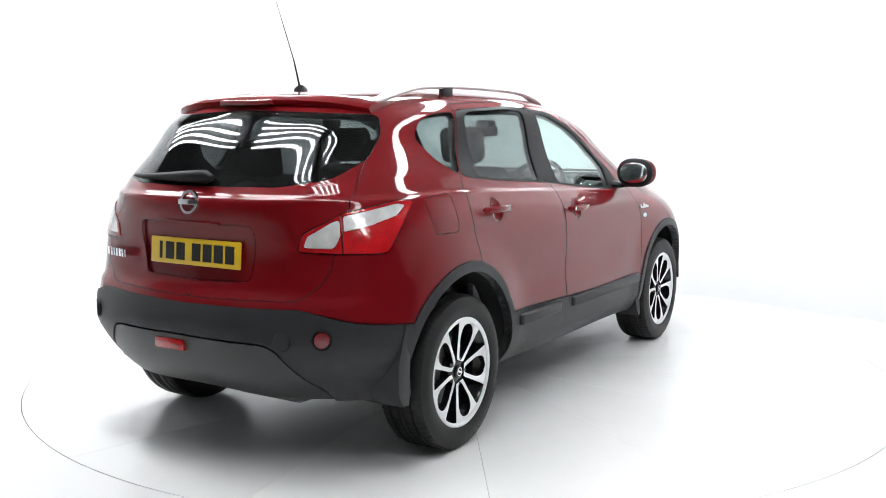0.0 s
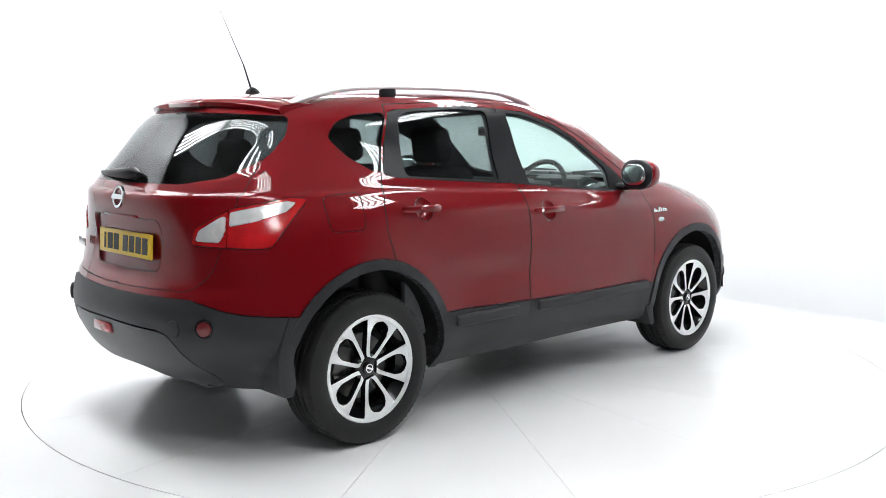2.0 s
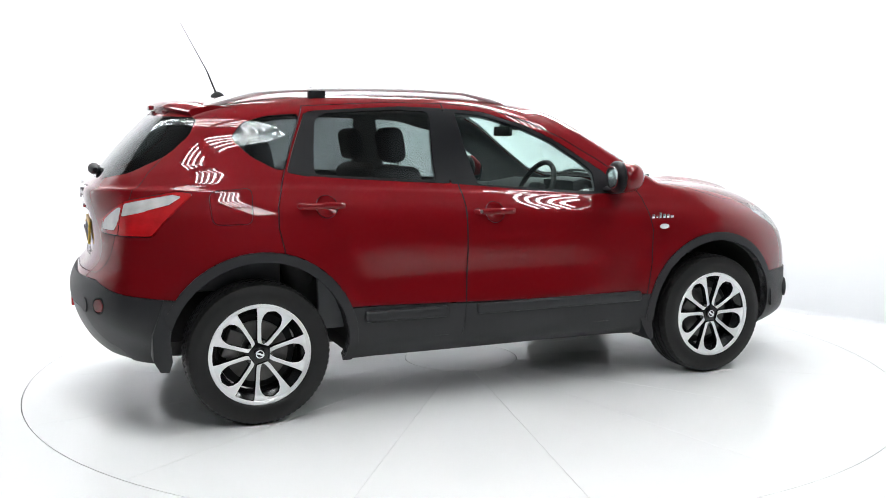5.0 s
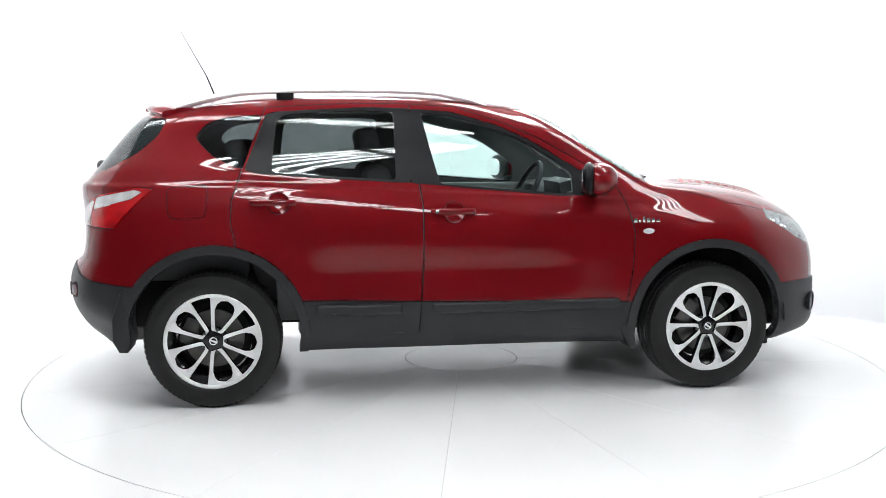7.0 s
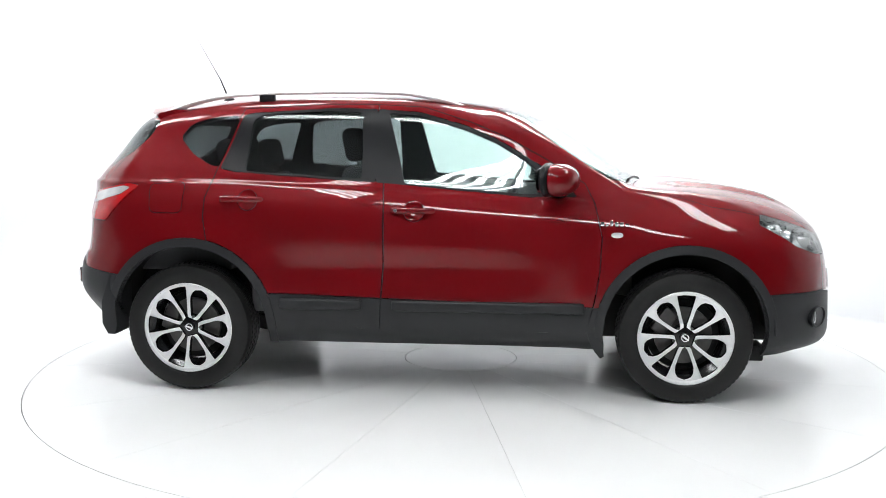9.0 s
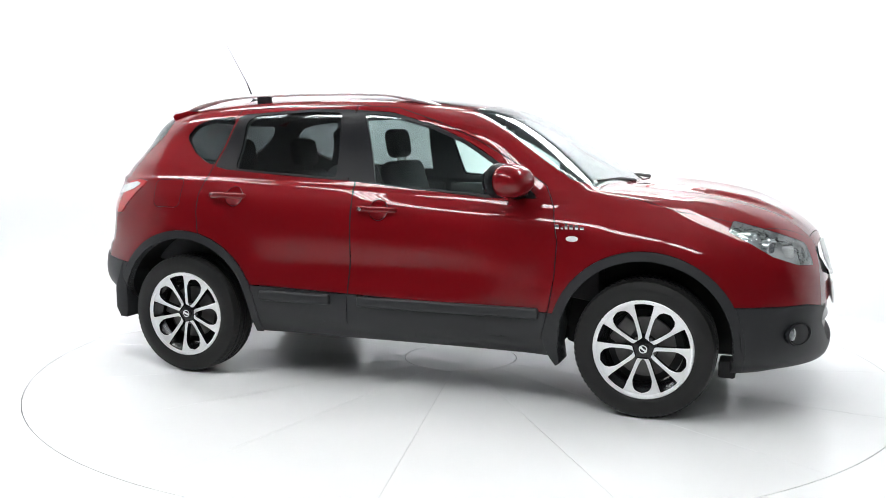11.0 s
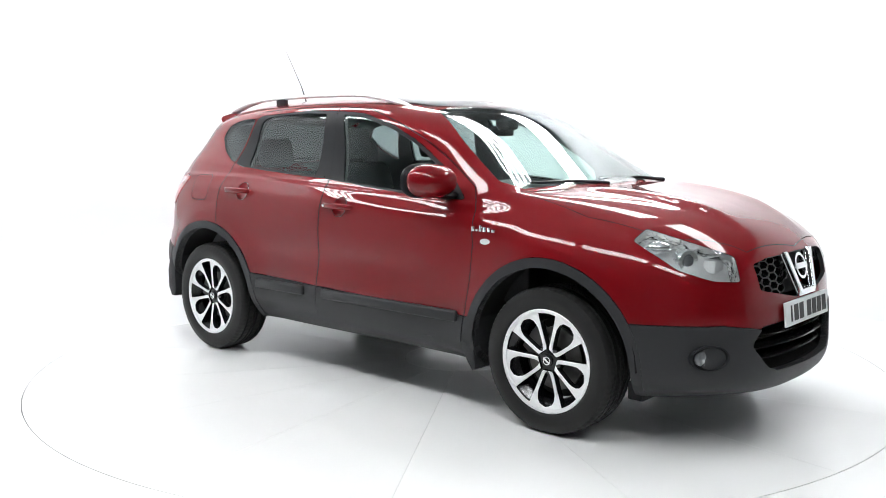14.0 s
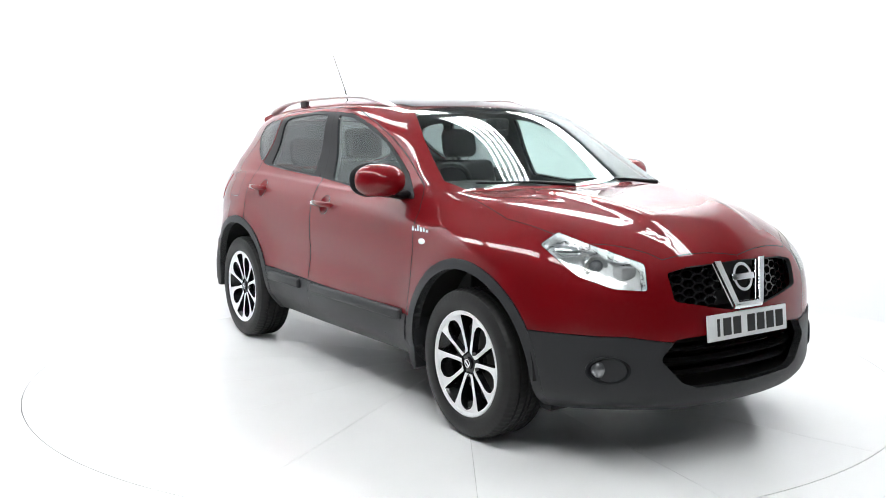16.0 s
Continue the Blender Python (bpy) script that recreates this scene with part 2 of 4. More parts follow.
def build_turntable():
    root = new("turntable")
    bm = bmesh.new()
    lathe(bm, [(0.0, -0.03), (2.496, -0.03), (2.496, -0.07), (0.0, -0.07)], 96, "z")
    part("base_disc", bm, DARK_GAP, root)
    bm = bmesh.new()
    lathe(bm, [(0.0, 0.0), (0.345, 0.0), (0.345, -0.03), (0.0, -0.03)], 64, "z")
    part("centre_plate", bm, WHITE_FLOOR, root, "round white centre plate", smooth=False)
    n = 16
    for k in range(n):
        bm = bmesh.new()
        m = 10
        rows = []
        for r, half in ((0.349, None), (2.500, None)):
            gap = 0.0007 / r
            rows.append([(r * math.cos(a), r * math.sin(a)) for a in [(-math.pi / n + gap) + (2 * math.pi / n - 2 * gap) * i / m for i in range(m + 1)]])
        top = [[bm.verts.new((x, y, 0)) for x, y in row] for row in rows]
        low = [[bm.verts.new((x, y, -0.028)) for x, y in row] for row in rows]
        for i in range(m):
            bm.faces.new((top[0][i], top[1][i], top[1][i + 1], top[0][i + 1]))
            bm.faces.new((top[1][i], low[1][i], low[1][i + 1], top[1][i + 1]))
            bm.faces.new((top[0][i], top[0][i + 1], low[0][i + 1], low[0][i]))
        for i in (0, m):
            bm.faces.new((top[0][i], top[1][i], low[1][i], low[0][i]))
        ob = part("floor_plate", bm, WHITE_FLOOR, root, smooth=False)
        ob.matrix_basis = pose(0, 0, 0, 0, 0, 360 * k / n)
    return tagged(root, "round white car turntable of wedge-shaped floor plates", "turntable")


build_studio()
# rows of banks parallel to the one studio wall, end to end
# the last one is off the rows, added to brighten the left side
for x, y in ((-3.05, -0.25), (-1.65, -1.65), (-0.25, -3.05), (1.15, -4.45), (0.75, 0.45), (2.25, -1.05), (1.5, 2.0), (-0.7, 1.9), (-1.85, 0.8)):
    light_bank(x, y, 1.8, 5, 0.10, 45)
turntable = build_turntable()


# ---- the car: x forward, y to its left, z up, origin on the ground between the axles ----
WHEEL_X, WHEEL_Z = 1.315, 0.329
car = tagged(new("car"), "dark red metallic five-door crossover car with black lower cladding", "car")

# plan curves of the body's right half, from the rear centre round the side to the front centre, bottom to roof
CURVES = []


def curve(*points):
    CURVES.append(points)


curve((-1.95, 0, .30), (-1.95, -.35, .30), (-1.88, -.55, .30), (-1.8, -.68, .30), (-1.6, -.75, .28), (-1.1, -.76, .25), (-.3, -.78, .25),
      (.45, -.78, .25), (1.1, -.78, .24), (1.6, -.76, .23), (1.86, -.62, .22), (2.0, -.35, .21), (2.04, 0, .21))
curve((-2.04, 0, .37), (-2.02, -.35, .37), (-1.945, -.57, .375), (-1.83, -.715, .39), (-1.65, -.815, .35), (-1.1, -.84, .33), (-.3, -.845, .325),
      (.45, -.845, .31), (1.1, -.84, .30), (1.6, -.82, .30), (1.955, -.68, .28), (2.115, -.39, .25), (2.155, 0, .24))
curve((-2.10, 0, .50), (-2.08, -.35, .50), (-2.0, -.62, .50), (-1.88, -.78, .49), (-1.65, -.86, .48), (-1.1, -.875, .46), (-.3, -.88, .45),
      (.45, -.88, .44), (1.1, -.875, .44), (1.6, -.86, .44), (1.99, -.685, .42), (2.145, -.39, .38), (2.185, 0, .37))
curve((-2.105, 0, .63), (-2.08, -.35, .64), (-2.0, -.62, .64), (-1.90, -.77, .64), (-1.68, -.86, .63), (-1.1, -.88, .62), (-.3, -.88, .60),
      (.45, -.88, .60), (1.1, -.88, .60), (1.6, -.865, .60), (1.985, -.685, .60), (2.135, -.39, .57), (2.178, 0, .55))
curve((-2.045, 0, .75), (-2.025, -.35, .76), (-1.965, -.62, .77), (-1.87, -.765, .78), (-1.66, -.855, .77), (-1.1, -.88, .77), (-.3, -.875, .76),
      (.45, -.875, .76), (1.1, -.88, .76), (1.6, -.855, .76), (1.97, -.665, .75), (2.115, -.385, .72), (2.155, 0, .70))
curve((-2.035, 0, .92), (-2.015, -.35, .92), (-1.955, -.6, .93), (-1.86, -.75, .94), (-1.66, -.835, .94), (-1.1, -.868, .94), (-.3, -.865, .93),
      (.45, -.86, .92), (1.1, -.862, .90), (1.55, -.82, .89), (1.88, -.63, .88), (2.035, -.38, .875), (2.095, 0, .865))
curve((-2.05, 0, 1.06), (-2.03, -.35, 1.06), (-1.94, -.58, 1.06), (-1.82, -.72, 1.06), (-1.64, -.80, 1.06), (-1.1, -.836, 1.05), (-.3, -.831, 1.03),
      (.45, -.826, .99), (1.05, -.81, .985), (1.42, -.755, .985), (1.68, -.59, .995), (1.79, -.35, 1.015), (1.82, 0, 1.022))
curve((-2.03, 0, 1.11), (-2.01, -.35, 1.11), (-1.92, -.57, 1.115), (-1.79, -.70, 1.12), (-1.62, -.765, 1.13), (-1.1, -.797, 1.11), (-.3, -.794, 1.08),
      (.45, -.792, 1.03), (1.0, -.775, 1.045), (1.25, -.70, 1.06), (1.38, -.55, 1.072), (1.44, -.33, 1.084), (1.46, 0, 1.082))
curve((-1.99, 0, 1.15), (-1.97, -.35, 1.155), (-1.88, -.56, 1.17), (-1.75, -.675, 1.19), (-1.6, -.73, 1.2), (-1.1, -.775, 1.16), (-.3, -.77, 1.12),
      (.45, -.775, 1.06), (.95, -.745, 1.09), (1.05, -.655, 1.095), (1.11, -.46, 1.10), (1.14, -.25, 1.10), (1.15, 0, 1.10))
curve((-1.86, 0, 1.31), (-1.84, -.35, 1.31), (-1.75, -.53, 1.32), (-1.63, -.62, 1.34), (-1.48, -.66, 1.35), (-1.1, -.70, 1.33), (-.3, -.708, 1.31),
      (.25, -.70, 1.29), (.62, -.672, 1.292), (.71, -.588, 1.303), (.77, -.43, 1.308), (.805, -.25, 1.312), (.815, 0, 1.314))
curve((-1.70, 0, 1.48), (-1.68, -.3, 1.475), (-1.62, -.47, 1.47), (-1.52, -.555, 1.47), (-1.38, -.60, 1.48), (-1.0, -.635, 1.50), (-.35, -.645, 1.51),
      (.05, -.638, 1.492), (.305, -.608, 1.46), (.37, -.533, 1.482), (.415, -.39, 1.494), (.44, -.2, 1.503), (.45, 0, 1.507))
curve((-1.66, 0, 1.52), (-1.6, -.28, 1.515), (-1.52, -.42, 1.51), (-1.42, -.5, 1.51), (-1.28, -.53, 1.525), (-.95, -.55, 1.548), (-.35, -.56, 1.555),
      (.0, -.548, 1.538), (.17, -.51, 1.522), (.23, -.44, 1.526), (.27, -.33, 1.531), (.29, -.18, 1.536), (.30, 0, 1.54))
curve((-1.55, 0, 1.55), (-1.5, -.15, 1.55), (-1.42, -.24, 1.55), (-1.3, -.28, 1.558), (-1.15, -.3, 1.568), (-.85, -.3, 1.58), (-.4, -.3, 1.585),
      (-.15, -.29, 1.577), (0, -.27, 1.565), (.05, -.23, 1.563), (.09, -.17, 1.564), (.11, -.1, 1.566), (.12, 0, 1.567))
curve((-1.45, 0, 1.56), (-1.42, 0, 1.562), (-1.36, 0, 1.566), (-1.27, 0, 1.57), (-1.15, 0, 1.58), (-.85, 0, 1.592), (-.5, 0, 1.597),
      (-.25, 0, 1.593), (-.1, 0, 1.585), (-.05, 0, 1.582), (-.01, 0, 1.579), (0, 0, 1.578), (.01, 0, 1.577))
BELT = 8
ALONG = (8, 6, 6, 8, 12, 12, 12, 12, 12, 10, 12, 16)
ACROSS = 6


def smooth_body():
    """A grid of places on the body's right half, and the normals there."""
    ctl = np.array(CURVES, float)
    mirror = np.array((1, -1, 1.0))
    ext = np.concatenate([ctl[:, 2:0:-1] * mirror, ctl, ctl[:, -2:-4:-1] * mirror], axis=1)
    step = np.linalg.norm(np.diff(ext[:10], axis=1), axis=2).mean(0)
    knots = np.concatenate([[0], np.cumsum(step)])
    at = []
    for k, n in enumerate(ALONG):
        at += [knots[k + 2] + (knots[k + 3] - knots[k + 2]) * i / n for i in range(n)]
    at.append(knots[len(ALONG) + 2])
    rows = np.stack([spline(knots, ext[i], at) for i in range(len(ext))])
    rows[:, 0, 1] = rows[:, -1, 1] = 0
    rise = np.linalg.norm(np.diff(rows, axis=0), axis=2).mean(1)
    kn = np.concatenate([[0], np.cumsum(rise)])
    def across(a, b, first):
        pos = []
        for k in range(a, b):
            pos += [kn[k] + (kn[k + 1] - kn[k]) * i / ACROSS for i in range(ACROSS)]
        pos.append(kn[b])
        return spline(kn[a:b + 1], rows[a:b + 1], pos)[0 if first else 1:]
    grid = np.concatenate([across(0, BELT, True), across(BELT, len(rows) - 1, False)])
    grid[:, :, 1] = np.minimum(grid[:, :, 1], 0)
    x, y, z = grid[..., 0].copy(), grid[..., 1].copy(), grid[..., 2].copy()
    # two crisp ridges along the bonnet, steep on the outside
    fade = np.clip((x - 1.12) / .2, 0, 1) * np.clip((2.05 - x) / .25, 0, 1) * (z > .84)
    off = np.abs(y) - .36 - .2 * (1.5 - x)
    grid[..., 2] += .020 * fade * np.where(off > 0, np.exp(-(off / .035) ** 2), 1 / (1 + (off / .10) ** 2))
    # the shoulder crease under the windows, carried round the tail
    line = np.where(x < -1.1, 1.108, 1.108 - .045 * (x + 1.1))
    up = z - line
    ridge = np.where(up > 0, np.clip(1 - up / .014, 0, 1), np.clip(1 + up / .045, 0, 1) ** 1.5)
    fade = np.clip((1.0 - x) / .35, 0, 1)
    grid[..., 1] -= .0075 * ridge * fade * np.clip(np.abs(y) / .5, 0, 1)
    grid[..., 0] -= .0075 * ridge * np.clip((-1.7 - x) / .15, 0, 1)
    # the painted bumper stands out as a ledge below the tailgate
    grid[..., 0] -= .012 * np.clip((.728 - z) / .014, 0, 1) * np.clip((-1.75 - x) / .15, 0, 1)
    # flanks swell round the wheels and are hollow along the foot of the doors
    for cx in (-1.315, 1.315):
        r = np.hypot(x - cx, z - .345)
        swell = np.clip((.62 - r) / .15, 0, 1)
        grid[..., 1] -= .014 * swell * swell * (3 - 2 * swell) * (np.abs(y) > .6)
    grid[..., 1] += .012 * np.exp(-((z - .66) / .09) ** 2) * np.clip((.75 - np.abs(x + .15)) / .25, 0, 1) * (np.abs(y) > .6)
    return grid


GRID = smooth_body()


def hull(points):
    pts = sorted(set((round(a, 5), round(b, 5)) for a, b in points))
    def half(seq):
        out = []
        for p in seq:
            while len(out) > 1 and (out[-1][0] - out[-2][0]) * (p[1] - out[-2][1]) - (out[-1][1] - out[-2][1]) * (p[0] - out[-2][0]) <= 1e-9:
                out.pop()
            out.append(p)
        return out[:-1]
    return half(pts) + half(pts[::-1])


def rounded(points, r, n=4):
    """The convex outline with its corners rounded."""
    p = [Vector(q) for q in hull(points)]
    out = []
    for i, c in enumerate(p):
        a, b = p[i - 1], p[(i + 1) % len(p)]
        da, db = min(r, (a - c).length * .45), min(r, (b - c).length * .45)
        s, e = c + (a - c).normalized() * da, c + (b - c).normalized() * db
        out += [tuple(s * (1 - u) ** 2 + c * 2 * u * (1 - u) + e * u * u) for u in [k / n for k in range(n + 1)]]
    return hull(out)


def circle(x, z, r, n=56):
    return hull([(x + r * math.cos(2 * math.pi * k / n), z + r * math.sin(2 * math.pi * k / n)) for k in range(n)])


SIDE = (Vector((1, 0, 0)), Vector((0, 0, 1)))
END = (Vector((0, 1, 0)), Vector((0, 0, 1)))
TOP = (Vector((1, 0, 0)), Vector((0, 1, 0)))
REAR_CORNER = (Vector((1, -1, 0)).normalized(), Vector((0, 0, 1)))
FRONT_CORNER = (Vector((1, 1, 0)).normalized(), Vector((0, 0, 1)))

shell = bmesh.new()
NORMAL = shell.verts.layers.float_vector.new("n")
PANEL = shell.faces.layers.int.new("panel")
SKIN = shell.faces.layers.int.new("skin")


def fill_shell():
    nr, nc = GRID.shape[:2]
    vs = [[shell.verts.new(GRID[i, j]) for j in range(nc)] for i in range(nr)]
    for i in range(nr - 1):
        for j in range(nc - 1):
            shell.faces.new((vs[i][j], vs[i][j + 1], vs[i + 1][j + 1], vs[i + 1][j]))
    bmesh.ops.remove_doubles(shell, verts=shell.verts, dist=1e-5)
    bmesh.ops.dissolve_degenerate(shell, dist=1e-6, edges=shell.edges)
    shell.normal_update()
    if sum(f.normal.y * f.calc_area() for f in shell.faces if abs(f.calc_center_median().z - .7) < .1) > 0:
        bmesh.ops.reverse_faces(shell, faces=shell.faces)
        shell.normal_update()
    for v in shell.verts:
        n = v.normal.copy()
        if abs(v.co.y) < 1e-4:
            n.y = 0
            n.normalize()
        v[NORMAL] = n


def carve(outline, axes, where, panel=None, skin=None):
    """Cut a convex outline, seen along the third axis, into the shell and mark what lies inside."""
    poly = hull(outline)
    a, b = axes
    lo = (min(p[0] for p in poly), min(p[1] for p in poly))
    hi = (max(p[0] for p in poly), max(p[1] for p in poly))
    faces = []
    for f in shell.faces:
        if not where(f.calc_center_median()):
            continue
        u, w = [v.co.dot(a) for v in f.verts], [v.co.dot(b) for v in f.verts]
        if max(u) > lo[0] and min(u) < hi[0] and max(w) > lo[1] and min(w) < hi[1]:
            faces.append(f)
    for i, p in enumerate(poly):
        q = poly[(i + 1) % len(poly)]
        out = (a * (q[1] - p[1]) - b * (q[0] - p[0])).normalized()
        co = a * p[0] + b * p[1]
        geom = list({v for f in faces for v in f.verts} | {e for f in faces for e in f.edges}) + faces
        r = bmesh.ops.bisect_plane(shell, geom=geom, dist=1e-5, plane_co=co, plane_no=out)
        faces = [f for f in r["geom"] if isinstance(f, bmesh.types.BMFace) and (f.calc_center_median() - co).dot(out) < 0]
    for f in faces:
        if panel is not None:
            f[PANEL] = panel
        if skin is not None:
            f[SKIN] = skin
    return faces


P_BODY, P_FRONT_DOOR, P_REAR_DOOR, P_HOOD, P_TAILGATE, P_FLAP, P_GONE = range(7)
S_PAINT, S_CLAD, S_FRAME, S_GLASS, S_DARK_GLASS, S_ROOF_GLASS, S_REAR_GLASS, S_SCREEN, S_TAIL_IN, S_TAIL_OUT, S_HEAD, S_FLARE, S_BUMP_F, S_BUMP_R, S_SKID, S_RECESS, S_CUP, S_TAIL_CLEAR = range(18)


def cut_body():
    side = lambda c: c.y < -.45
    rear = lambda c: c.x < -1.4
    front = lambda c: c.x > 1.6
    # panels
    carve([(-.30, 1.525), (-.05, 1.51), (.2, 1.43), (.4, 1.345), (.6, 1.235), (.80, 1.11), (.85, 1.01), (.885, .84), (.875, .66), (.85, .51), (.81, .345),
           (-.27, .345), (-.245, .7), (-.245, 1.0)], SIDE, side, panel=P_FRONT_DOOR)
    carve([(-1.04, 1.505), (-.60, 1.528), (-.30, 1.525), (-.245, 1.0), (-.245, .7), (-.27, .345), (-.88, .345), (-1.19, .80), (-1.215, .93), (-1.21, 1.03), (-1.16, 1.19)],
          SIDE, lambda c: side(c) and c.x < -.24, panel=P_REAR_DOOR)
    carve([(2.115, .05), (2.05, -.40), (1.80, -.66), (1.45, -.735), (1.14, -.72), (1.05, -.67), (1.12, -.46), (1.15, -.25), (1.16, 0), (1.16, .05)], TOP,
          lambda c: c.z > .79 and c.x > .95, panel=P_HOOD)
    carve(rounded([(.02, .70), (-.54, .715), (-.64, .80), (-.675, .95), (-.675, 1.12), (-.60, 1.42), (-.52, 1.5), (.02, 1.52)], .05), END, rear, panel=P_TAILGATE)
    carve(rounded([(-1.525, 1.10), (-1.325, 1.115), (-1.335, .95), (-1.515, .95)], .035), SIDE, side, panel=P_FLAP)
    # black cladding and bumpers
    carve([(-1.0, .1), (.95, .1), (.95, .478), (-1.0, .53)], SIDE, side, skin=S_CLAD)
    carve([(1.45, .1), (2.4, .1), (2.4, .55), (1.45, .56)], SIDE, lambda c: c.y < -.6, skin=S_BUMP_F)
    carve([(-.72, .1), (-.72, .557), (-.6, .552), (-.52, .515), (-.45, .45), (.02, .45), (.02, .1)], END, lambda c: c.x > 1.6 and c.y > -.6, skin=S_BUMP_F)
    carve([(.02, .1), (.02, .675), (-.56, .685), (-.66, .665), (-.78, .605), (-.95, .595), (-.95, .1)], END, lambda c: c.x < -1.5, skin=S_BUMP_R)
    carve(rounded([(.02, .1), (.02, .555), (-.42, .55), (-.47, .53), (-.60, .36), (-.62, .1)], .03), END, lambda c: c.x < -1.5, skin=S_SKID)
    carve(rounded([(.02, .765), (.02, 1.0), (-.32, 1.0), (-.335, .94), (-.30, .775)], .03), END, lambda c: c.x < -1.8, skin=S_RECESS)
    for x, z in ((-.975, 1.02), (-.085, .967)):
        carve(circle(x, z, .052, 24), SIDE, side, skin=S_CUP)
    # openings
    carve(rounded([(-.47, .455), (-.40, .53), (.02, .548), (.02, .318), (-.3, .325), (-.37, .35)], .02), END, front, panel=P_GONE)
    carve(rounded([(-.405, .80), (-.395, .69), (-.25, .665), (-.10, .632), (.02, .63), (.02, .83), (-.3, .82)], .015), END, front, panel=P_GONE)
    # wheel arches
    for x, r in ((-WHEEL_X + .01, .474), (WHEEL_X, .465)):
        carve(circle(x, .345, r), SIDE, side, skin=S_FLARE, panel=P_BODY)
        carve(circle(x, .345, r - .045), SIDE, lambda c: c.y < -.3, panel=P_GONE)
    # side windows
    carve(rounded([(-.30, 1.115), (.51, 1.042), (.76, 1.045), (.64, 1.155), (.52, 1.232), (.34, 1.338), (.16, 1.415), (-.08, 1.482), (-.30, 1.497)], .02), SIDE, side, skin=S_FRAME)
    carve(rounded([(-1.145, 1.185), (-1.05, 1.165), (-.30, 1.115), (-.30, 1.497), (-.56, 1.505), (-.99, 1.478), (-1.035, 1.468)], .015), SIDE, side, skin=S_FRAME)
    carve(rounded([(-.24, 1.48), (-.08, 1.465), (.16, 1.396), (.34, 1.318), (.5, 1.22), (.57, 1.16), (.57, 1.06), (.5, 1.056), (-.145, 1.108)], .02), SIDE, side, skin=S_GLASS)
    carve(rounded([(-1.015, 1.172), (-.375, 1.13), (-.38, 1.485), (-.56, 1.492), (-.93, 1.472), (-.985, 1.44)], .03), SIDE, side, skin=S_DARK_GLASS)
    carve(rounded([(-1.395, 1.35), (-1.335, 1.42), (-1.23, 1.452), (-1.06, 1.466), (-1.16, 1.192), (-1.2, 1.2), (-1.31, 1.26)], .03), SIDE, side, panel=P_BODY, skin=S_DARK_GLASS)
    # rear window, windscreen, roof glass
    carve(rounded([(.02, 1.15), (-.4, 1.155), (-.58, 1.185), (-.645, 1.26), (-.628, 1.37), (-.59, 1.445), (.02, 1.47)], .03), END, rear, skin=S_REAR_GLASS)
    carve(rounded([(.42, .02), (.41, -.2), (.385, -.36), (.335, -.515), (.62, -.628), (.93, -.712), (1.035, -.665), (1.09, -.46), (1.125, -.25), (1.135, .02)], .02), TOP,
          lambda c: c.z > 1.07 and c.x > .2, skin=S_SCREEN)
    carve(rounded([(.37, .02), (.36, -.25), (.28, -.47), (.05, -.495), (-.75, -.495), (-.80, -.44), (-.80, .02)], .03), TOP, lambda c: c.z > 1.4, skin=S_ROOF_GLASS)
    # lamps
    tail = rounded([(-1.035, .905), (-1.02, .975), (-.86, 1.06), (-.62, 1.105), (-.56, 1.095), (-.69, .90)], .02)
    carve(tail, REAR_CORNER, lambda c: c.x < -1.5, panel=P_BODY, skin=S_TAIL_OUT)
    carve([(-1.2, .8), (-.868, .8), (-.868, 1.2), (-1.2, 1.2)], REAR_CORNER, lambda c: c.x < -1.5, skin=None)
    carve(rounded([(-.86, .99), (-.86, 1.045), (-.64, 1.088), (-.605, 1.08), (-.64, 1.045), (-.75, 1.012)], .008), REAR_CORNER, lambda c: c.x < -1.5, skin=S_TAIL_CLEAR)
    carve(rounded([(-1.012, .925), (-.998, .968), (-.90, 1.025), (-.876, 1.03), (-.876, .97), (-.90, .925)], .012), REAR_CORNER, lambda c: c.x < -1.5, skin=S_TAIL_CLEAR, panel=P_TAILGATE)
    for f in shell.faces:
        if f[SKIN] == S_TAIL_OUT and f.calc_center_median().dot(REAR_CORNER[0]) < -.868:
            f[SKIN], f[PANEL] = S_TAIL_IN, P_TAILGATE
    carve(rounded([(.665, .905), (.735, .953), (.955, .885), (1.095, .838), (1.108, .735), (.976, .745), (.83, .79)], .015), FRONT_CORNER, lambda c: c.x > 1.4, panel=P_BODY, skin=S_HEAD)


fill_shell()
cut_body()


